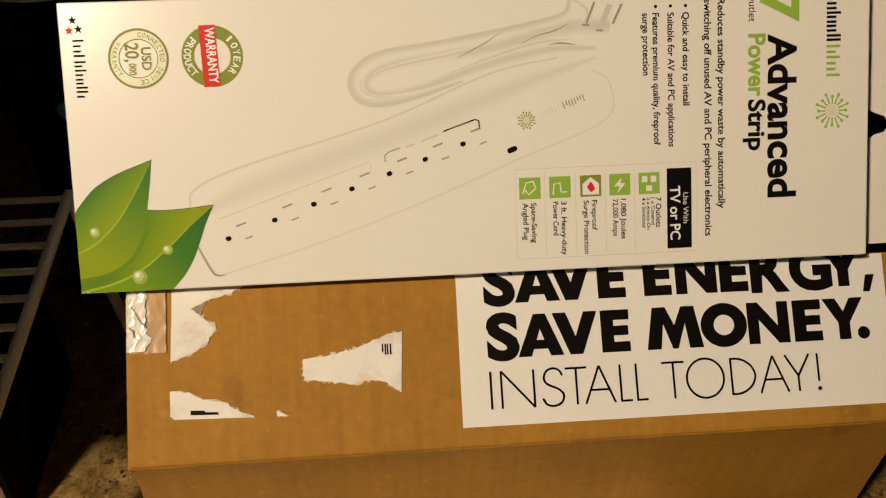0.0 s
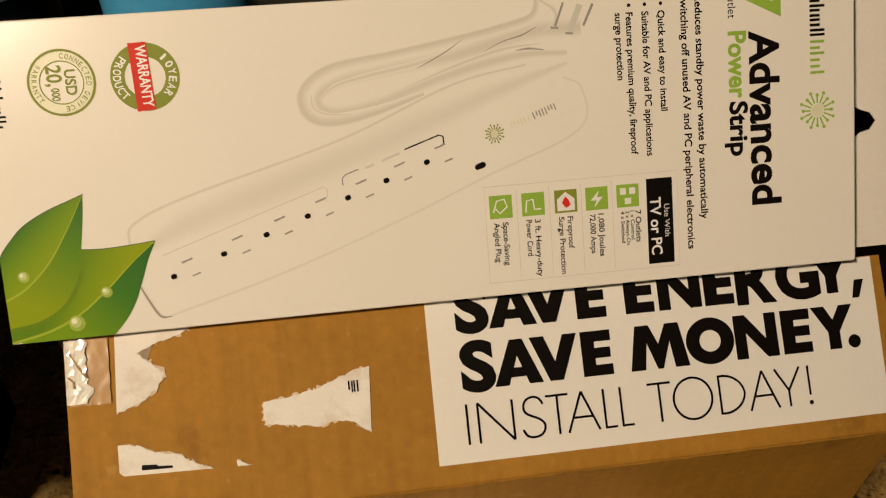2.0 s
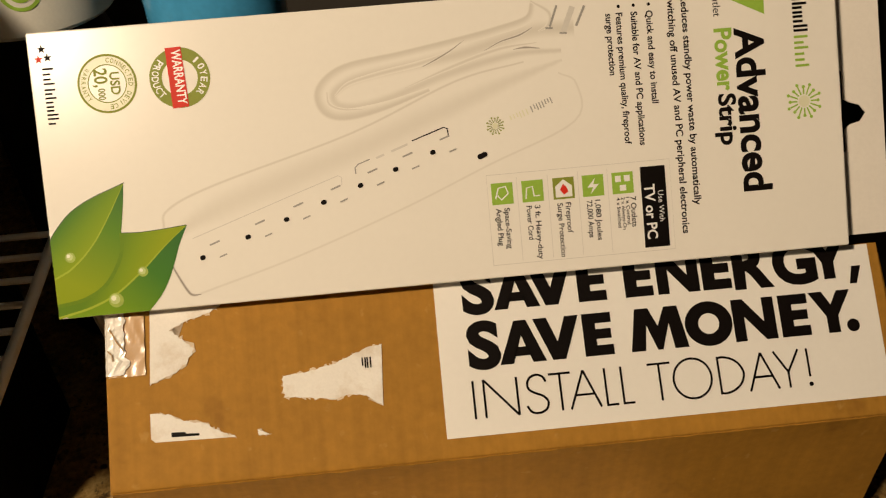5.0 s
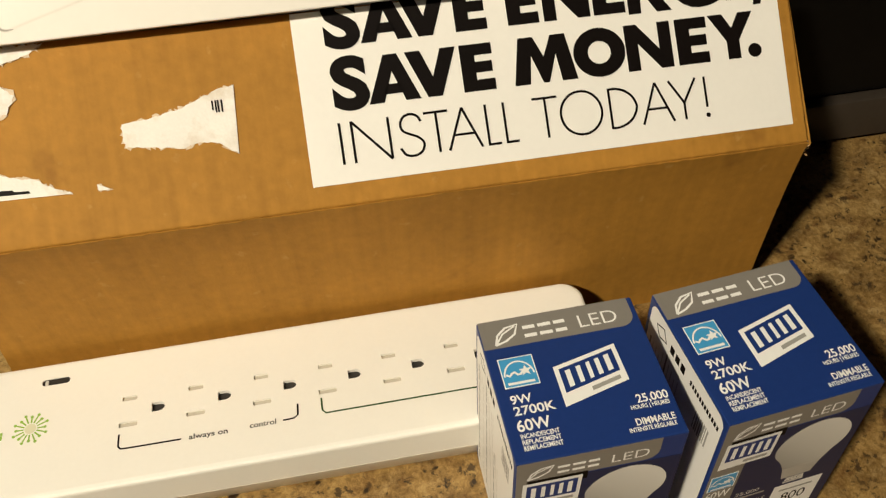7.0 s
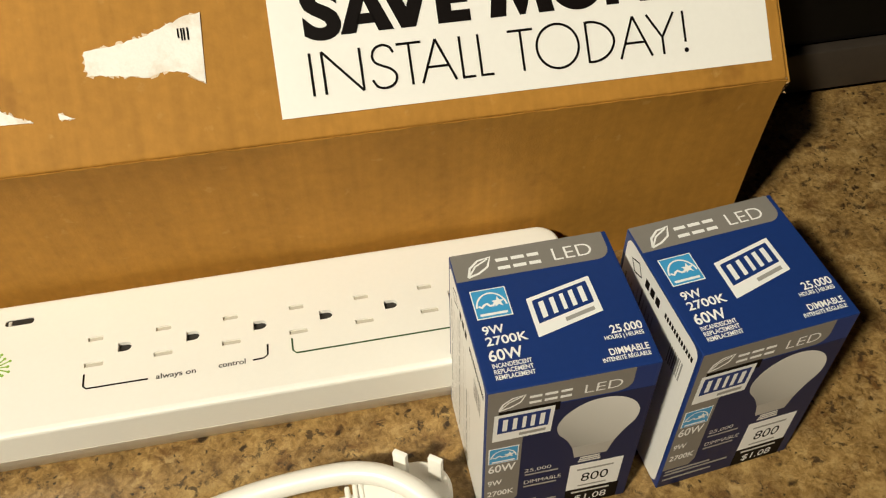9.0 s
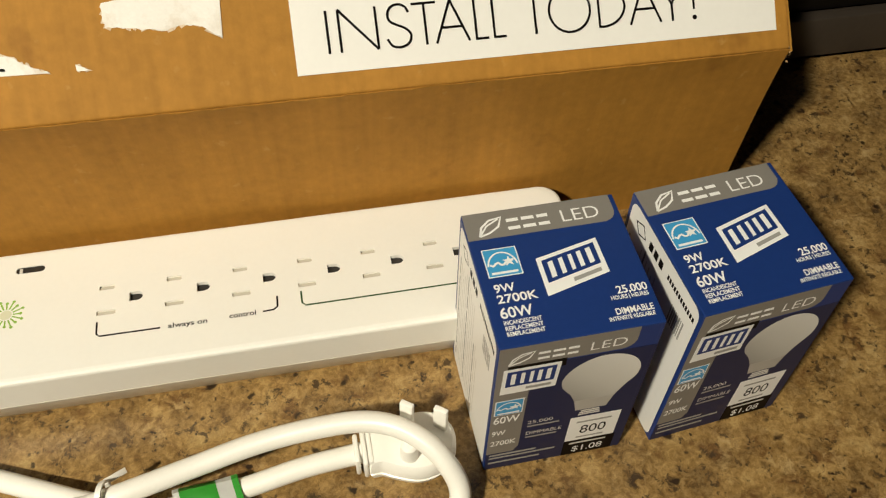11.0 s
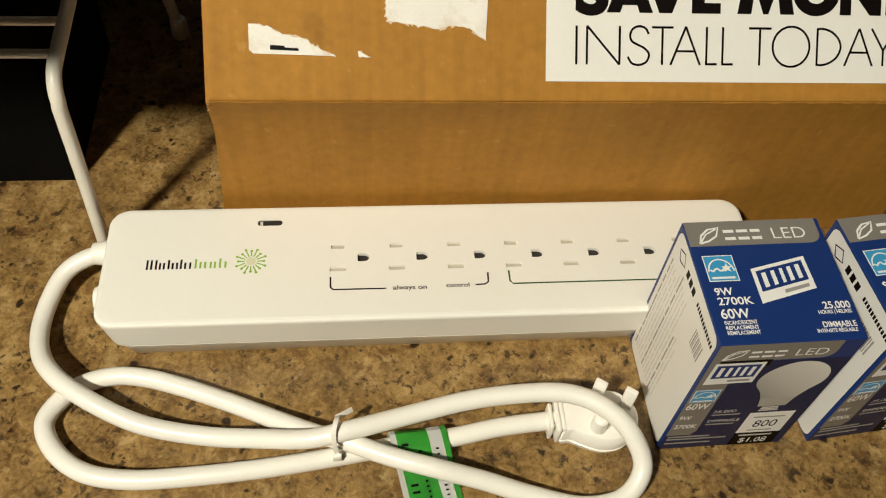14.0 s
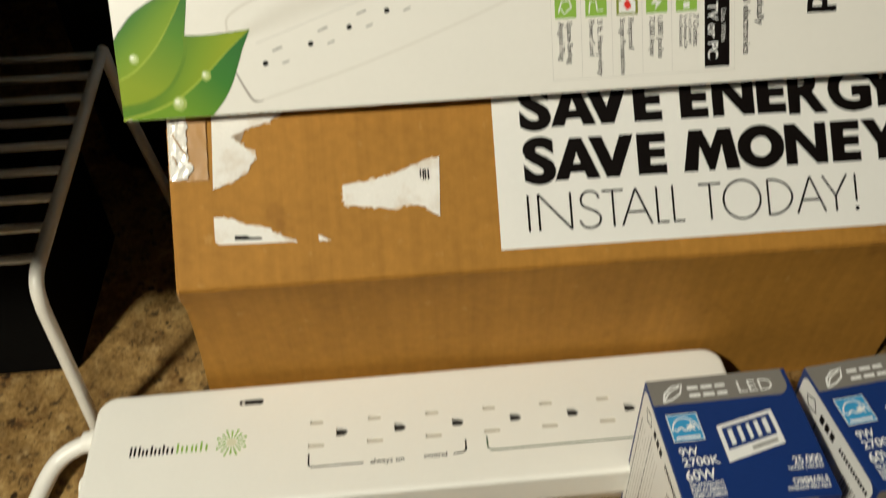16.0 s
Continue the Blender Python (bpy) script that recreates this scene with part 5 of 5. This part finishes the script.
# ---- lamp boxes ----
def lamp_box():
    root = thing("light_bulb_box", pose(0.1568, -0.0560, 0, 0, 0, 1.0), "navy and grey printed light bulb carton on the counter", "light bulb box", "light bulb cartons")
    h, w = 0.0915, 0.0285
    part("box_body", box_bm(-w, -w, 0, w, w, h, 0.0005, 2), BLUE_CARD, root, smooth=False)
    T = Matrix.Translation((0, 0, h))
    F = Matrix.Translation((0, -w, 0)) @ Matrix.Rotation(radians(90), 4, "X")
    S = Matrix.Translation((-w, 0, 0)) @ Matrix.Rotation(radians(-90), 4, "Z") @ Matrix.Rotation(radians(90), 4, "X")
    L = 0.00007

    def ink(name, pts, material, fr, lift=L, label=""):
        return part(name, flat_bm(pts, fr, lift, 0.00004), material, root, label, smooth=False)

    def corner(u0, v0, u1, v1, r):
        return [(u0, v0), (u1 - r, v0)] + [(u1 - r + r * math.sin(radians(a)), v0 + r - r * math.cos(radians(a))) for a in range(10, 91, 10)] + [(u1, v1), (u0, v1)]

    def wordmark(fr, u, v, s, lift):
        # leaf and bars in place of the maker's name
        leaf = [(u, v - 1.0 * s), (u + 1.2 * s, v + 2.6 * s), (u + 4.2 * s, v + 5.2 * s), (u + 8.4 * s, v + 6.0 * s), (u + 6.8 * s, v + 2.2 * s), (u + 3.6 * s, v + 0.1 * s)]
        bm = stroke_bm(leaf + [leaf[0]], 0.75 * s, fr, lift)
        stroke_bm([leaf[0], (u + 3.0 * s, v + 3.0 * s), (u + 7.4 * s, v + 5.4 * s)], 0.6 * s, fr, lift, bm)
        part("mark_leaf", bm, WHITE_INK, root, smooth=False)
        for u0, w_ in ((9.8, 4.0), (14.8, 4.2), (20.0, 3.7)):
            for v0 in (0.2, 3.5):
                part("mark_bar", flat_bm(rect(u + u0 * s, v + v0 * s, u + (u0 + w_) * s, v + (v0 + 1.3) * s), fr, lift, 0.00004), WHITE_INK, root, smooth=False)
        lettering("word", "LED", root, WHITE_INK, fr, u + 28.0 * s, v + 0.2 * s, 12.6 * s, 4.9 * s, lift, 0, -0.006)

    def badge(fr, q, lift):
        # slanted white frame with a dark panel and plain bars
        (a, b, c, d) = [Vector((*p, 0)) for p in q]
        def at(f, g):
            t, s = a.lerp(b, f), d.lerp(c, f)
            p = t.lerp(s, g)
            return (p.x, p.y)
        ink("badge", [at(0, 1), at(1, 1), at(1, 0), at(0, 0)], WHITE_INK, fr, lift)
        ink("badge_panel", [at(0.07, 0.70), at(0.93, 0.70), at(0.93, 0.10), at(0.07, 0.10)], BLUE_CARD, fr, lift * 1.8)
        for f0, f1, g0, g1 in ((0.15, 0.23, 0.19, 0.61), (0.32, 0.39, 0.19, 0.61), (0.48, 0.54, 0.19, 0.61), (0.62, 0.69, 0.19, 0.61), (0.77, 0.85, 0.19, 0.61)):
            ink("badge_bar", [at(f0, g1), at(f1, g1), at(f1, g0), at(f0, g0)], WHITE_INK, fr, lift * 2.6)
        ink("badge_bar", [at(0.45, 0.90), at(0.90, 0.90), at(0.90, 0.80), at(0.45, 0.80)], GREY_INK, fr, lift * 1.8)

    def eco_square(fr, u0, v0, s, lift):
        ink("blue_square", rect(u0, v0, u0 + s, v0 + s), WHITE_INK, fr, lift)
        ink("blue_square", rect(u0 + 0.4, v0 + 0.4, u0 + s - 0.4, v0 + s - 0.4), SKY_INK, fr, lift * 1.7)
        arc = [(u0 + s * 0.5 + s * 0.42 * math.cos(radians(a)), v0 + s * 0.34 + s * 0.50 * math.sin(radians(a))) for a in range(5, 176, 10)]
        part("blue_square_arc", stroke_bm(arc, s * 0.05, fr, lift * 2.4), WHITE_INK, root, smooth=False)
        part("blue_square_arc", stroke_bm([(u0 + s * f, v0 + s * (0.44 + 0.06 * math.sin(f * 22))) for f in (0.14, 0.22, 0.3, 0.38, 0.46, 0.54, 0.62)], s * 0.07, fr, lift * 2.4), WHITE_INK, root, smooth=False)
        cu, cv, r = u0 + s * 0.70, v0 + s * 0.50, s * 0.19
        ink("blue_square_star", [(cu + (r if k % 2 == 0 else r * 0.42) * math.cos(radians(36 * k + 18)), cv + (r if k % 2 == 0 else r * 0.42) * math.sin(radians(36 * k + 18))) for k in range(10)], WHITE_INK, fr, lift * 2.6)
        ink("blue_square_bar", rect(u0 + s * 0.12, v0 + s * 0.09, u0 + s * 0.88, v0 + s * 0.17), WHITE_INK, fr, lift * 2.4)

    # top
    ink("grey_banner", corner(-28.2, 16.2, 26.6, 28.3, 5.0), GREY_CARD, T)
    wordmark(T, -23.8, 18.6, 1.10, L * 2)
    eco_square(T, -25.0, -0.6, 12.2, L)
    badge(T, ((-7.2, 4.6), (16.0, 9.8), (16.4, -5.4), (-7.2, -11.4)), L)
    for text, u, v, length, cap in (("9W", -24.4, -6.8, 7.2, 3.2), ("2700K", -24.4, -11.2, 14, 3.2), ("60W", -24.8, -17.2, 11.2, 4.0), ("INCANDESCENT", -24.5, -19.9, 12.8, 1.6), ("REPLACEMENT", -24.5, -22.1, 12.8, 1.6), ("REMPLACEMENT", -24.5, -24.3, 12.8, 1.6), ("25,000", 16.0, -14.8, 10.8, 3.0), ("HOURS | HEURES", 13.2, -17.0, 13.2, 1.5), ("DIMMABLE", 13.0, -22.9, 13.2, 2.4), ("INTENSIT\u00c9 R\u00c9GLABLE", 10.0, -25.1, 15.8, 1.5)):
        lettering("printed_word", text, root, WHITE_INK, T, u, v, length, cap, L, 0, 0.02)
    # front
    ink("dark_panel", rect(-28.2, 0.4, 28.2, 78), DEEP_CARD, F, L * 0.5)
    ink("grey_banner", corner(-28.2, 78.8, 19.8, 91.2, 5.0), GREY_CARD, F)
    ink("grey_banner", [(-28.2, 14), (-17.5, 14), (-15.6, 18), (-15.6, 60), (-10, 79), (-28.2, 79)], GREY_CARD, F, L * 0.9)
    wordmark(F, -24.4, 81.2, 1.0, L * 2)
    ink("dark_panel", rect(-24.5, 74.5, -4.0, 79.4), BLACK_INK, F, L * 1.3)
    badge(F, ((-25.8, 77.6), (-5.6, 77.6), (-6.1, 61.4), (-26.2, 61.0)), L * 1.6)
    eco_square(F, -27.2, 45.6, 10.6, L * 1.4)
    for text, u, v, length, cap in (("60W", -27.0, 39.2, 9.8, 5.0), ("9W", -27.0, 29.4, 5.2, 3.6), ("2700K", -27.0, 21.0, 10.0, 3.6)):
        lettering("printed_word", text, root, WHITE_INK, F, u, v, length, cap, L * 2, 0, 0.015)
    for text, u, v, length, cap in (("25,000", -13.6, 34.6, 9.8, 2.4), ("DIMMABLE", -13.4, 25.6, 14, 2.6)):
        lettering("printed_word", text, root, PALE_INK, F, u, v, length, cap, L * 2)
    for v in (32.0, 23.0):
        ink("small_print", rect(-13.4, v, -1.0, v + 1.0), GREY_INK, F)
    for v, u1 in ((9.0, 0.0), (5.0, -6.0), (11.5, -8)):
        ink("small_print", rect(-26.8, v, u1, v + 1.3), GREY_INK, F)
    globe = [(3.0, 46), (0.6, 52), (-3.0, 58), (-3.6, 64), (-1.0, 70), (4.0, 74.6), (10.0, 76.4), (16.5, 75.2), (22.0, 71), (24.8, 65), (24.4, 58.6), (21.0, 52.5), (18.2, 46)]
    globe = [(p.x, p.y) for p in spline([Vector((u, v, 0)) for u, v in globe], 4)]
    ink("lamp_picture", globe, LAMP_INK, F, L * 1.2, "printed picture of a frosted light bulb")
    ink("lamp_picture", [(4.4, 38.6), (3.0, 46.2), (18.2, 46.2), (16.4, 38.6)], LAMP_SHADE_INK, F, L * 1.4)
    for k in range(3):
        ink("lamp_thread", rect(6.2 + 0.3 * k, 34.2 + 1.4 * k, 14.6 - 0.3 * k, 35.2 + 1.4 * k), PALE_INK, F, L * 1.4)
    panel = ink("white_panel", rect(3.6, 12.8, 23.8, 32.6), WHITE_INK, F, L * 1.6)
    lettering("printed_word", "800", root, BLACK_INK, F, 8.8, 18.4, 10.4, 6.4, L * 2.4)
    ink("small_print", rect(6.5, 27.6, 20.5, 28.8), GREY_INK, F, L * 2.4)
    ink("small_print", rect(8, 14.8, 19, 15.8), GREY_INK, F, L * 2.4)
    ink("dark_panel", rect(3.6, 0.4, 24.6, 12.8), BLACK_INK, F, L * 1.6)
    ink("small_print", rect(6, 9.6, 21, 10.8), PALE_INK, F, L * 2.4)
    lettering("printed_word", "$1.08", root, WHITE_INK, F, 7.8, 2.6, 12.6, 4.6, L * 2.4)
    # left side: white with small print
    ink("white_panel", rounded_rect(26.4, 44.6, 4.0, 6, 0.2, 45.6), PAPER, S)
    rnd = random.Random(8)
    for k in range(13):
        v = 8.0
        while v < 72 - 1.2 * (k % 4):
            run = rnd.uniform(4, 11)
            ink("small_print", rect(-23.5 + 2.45 * k, v, -22.9 + 2.45 * k + (0.35 if k % 5 == 0 else 0), v + run), PALE_INK if k % 5 else GREY_INK, S, L * 1.8)
            v += run + rnd.uniform(0.6, 2.0) + (60 if k > 9 and v > 40 else 0)
    for k in range(8):
        ink("bar_code", rect(12 + 1.2 * k, 66, 12.5 + 1.2 * k + 0.3 * (k % 2), 76), GREY_INK, S, L * 1.8)
    for k in range(12):
        ink("small_print", rect(5.0 + 1.7 * k, 82, 6.1 + 1.7 * k, 84.4), BLACK_INK, S, L * 1.8)
    bm = stroke_bm([(-18, 80), (-21, 84), (-16, 86.5), (-13, 82), (-18, 80)], 0.8, S, L * 1.8)
    for u in (-9, -5, -1):
        stroke_bm([(u - 1.0, 83.2), (u + 1.8, 83.2)], 4.0, S, L * 1.8, bm)
    part("mark_shape", bm, BLACK_INK, root, smooth=False)
    return root


LAMP_BOX = lamp_box()
copy_thing(LAMP_BOX, pose(0.2240, -0.0532, 0, 0, 0, 6.0))


# ---- wire rack ----
def wire_rack():
    root = thing("wire_rack", pose(-0.1265, 0.034, 0), "white coated wire shelf rack standing on the counter", "wire rack")
    r = 0.0031
    left = -0.165
    deep = 0.175
    for x0, s in ((0.0, 1), (left, -1)):
        path = [Vector((-0.001, 0, 0.0)), Vector((0.001, 0, 0.040)), Vector((0.0035, 0, 0.0985))]
        bend = [Vector((0.0040, 0.012 - 0.012 * math.cos(radians(a)), 0.1005 + 0.012 * math.sin(radians(a)))) for a in range(0, 91, 15)]
        path += bend + [Vector((0.0030, 0.09, 0.1155)), Vector((0.0020, deep, 0.1195))]
        part("side_rail", tube_bm([p + Vector((x0, 0, 0)) for p in path], r, 14), WIRE, root)
        leg = [Vector((0.0020, deep, 0.1195)), Vector((0.006, deep - 0.006, 0.080)), Vector((0.019, 0.161, 0.010)), Vector((0.0195, 0.161, 0.0))]
        part("rear_leg", tube_bm([p + Vector((x0, 0, 0)) for p in leg], 0.0033, 12), WIRE, root)
        bm = bmesh.new()
        ring_loft(bm, [[Vector((x0 + 0.0195 + q * math.cos(a), 0.161 + q * math.sin(a), z)) for a in (2 * math.pi * k / 16 for k in range(16))] for z, q in ((0.0, 0.0046), (0.001, 0.0052), (0.011, 0.0050), (0.013, 0.0042))])
        part("foot_cap", bm, WIRE, root)
    for k in range(9):
        y = 0.0155 + 0.0195 * k
        z = 0.1122 + 0.0370 * y
        part("cross_rod", tube_bm([(left, y, z), (left / 2, y, z + 0.0005), (0.0018, y, z)], 0.0020, 10), WIRE, root)
    return root


wire_rack()


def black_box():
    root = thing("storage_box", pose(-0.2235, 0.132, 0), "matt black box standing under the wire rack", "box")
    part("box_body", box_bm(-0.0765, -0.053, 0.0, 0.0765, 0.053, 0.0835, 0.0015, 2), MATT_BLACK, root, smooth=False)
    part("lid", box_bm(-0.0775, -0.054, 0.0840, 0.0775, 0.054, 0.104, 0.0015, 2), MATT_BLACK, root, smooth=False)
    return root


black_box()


# ---- dim things at the back ----
def lathe(profile, sides=40):
    bm = bmesh.new()
    ring_loft(bm, [[Vector((r * math.cos(a), r * math.sin(a), z)) for a in (2 * math.pi * k / sides for k in range(sides))] for r, z in profile])
    return bm


def dark_jar():
    root = thing("jar", pose(-0.128, 0.288, 0.0), "dark jar with a wide off-white lid and green mark", "jar")
    part("jar_body", lathe([(0.036, 0), (0.040, 0.003), (0.041, 0.010), (0.041, 0.196), (0.038, 0.206), (0.034, 0.2155)]), APPLIANCE, root)
    part("lid", lathe([(0.036, 0.2160), (0.0445, 0.2165), (0.0470, 0.2190), (0.0475, 0.2240), (0.0475, 0.2620), (0.0460, 0.2660), (0.0430, 0.2675)]), JAR_WHITE, root, "off-white plastic lid")
    for name, mid, high, rings, material in (("lid_mark", 0.30, 0.2430, ((0.0085, 0.0105), (0.0, 0.0060)), GREEN_INK), ("body_mark", 0.05, 0.1500, ((0.0, 0.0060),), SKY_INK)):
        bm = bmesh.new()
        far = 0.0478 if name == "lid_mark" else 0.0413
        for r0, r1 in rings:
            ring = []
            for k in range(24):
                a = 2 * math.pi * k / 24
                ring.append([bm.verts.new(Vector((far * math.sin(r * math.cos(a) / far + mid), -far * math.cos(r * math.cos(a) / far + mid), high + r * math.sin(a)))) for r in (r0 + 1e-5, r1)])
            for k in range(24):
                a, b = ring[k], ring[(k + 1) % 24]
                bm.faces.new((a[0], a[1], b[1], b[0]))
        part(name, bm, material, root)
    return root


dark_jar()


def blue_bottle():
    root = thing("bottle", pose(-0.0165, 0.2395, 0.0), "glossy blue plastic bottle standing behind the carton", "bottle")
    part("bottle_body", lathe([(0.031, 0), (0.035, 0.003), (0.036, 0.012), (0.036, 0.270), (0.030, 0.295), (0.016, 0.310), (0.014, 0.318)]), BLUE_PLASTIC, root)
    part("cap", lathe([(0.0150, 0.3182), (0.0160, 0.320), (0.0160, 0.345), (0.015, 0.347)]), JAR_WHITE, root)
    return root


blue_bottle()


def dark_appliance():
    root = thing("countertop_appliance", pose(0.56, 0.126, 0), "black enamelled countertop appliance with a brown base trim", "appliance")
    part("case", box_bm(-0.265, 0.004, 0.0325, 0.25, 0.34, 0.27, 0.006, 3), APPLIANCE, root)
    part("base_trim", box_bm(-0.262, 0.0, 0.005, 0.247, 0.012, 0.0320, 0.0015), TRIM_BROWN, root, "brown metal base trim")
    for x in (-0.22, 0.21):
        for y in (0.045, 0.29):
            bm = lathe([(0.010, 0.0), (0.011, 0.002), (0.010, 0.0323)], 16)
            bmesh.ops.translate(bm, vec=(x, y, 0), verts=bm.verts)
            part("foot", bm, APPLIANCE, root)
    return root


dark_appliance()


def pendant_lamp():
    root = thing("pendant_lamp", pose(-0.52, -0.66, 1.1), "round white pendant lamp hanging from the ceiling", "pendant lamp")
    part("shade", lathe([(0.064, 0.003), (0.070, 0.001), (0.072, 0.020), (0.050, 0.060), (0.018, 0.080), (0.016, 0.082)]), CEILING, root)
    part("cable", tube_bm([(0, 0, 0.0822), (0, 0, 0.2), (0, 0, 0.3995)], 0.003, 8), BLACK_INK, root)
    return root


pendant_lamp()
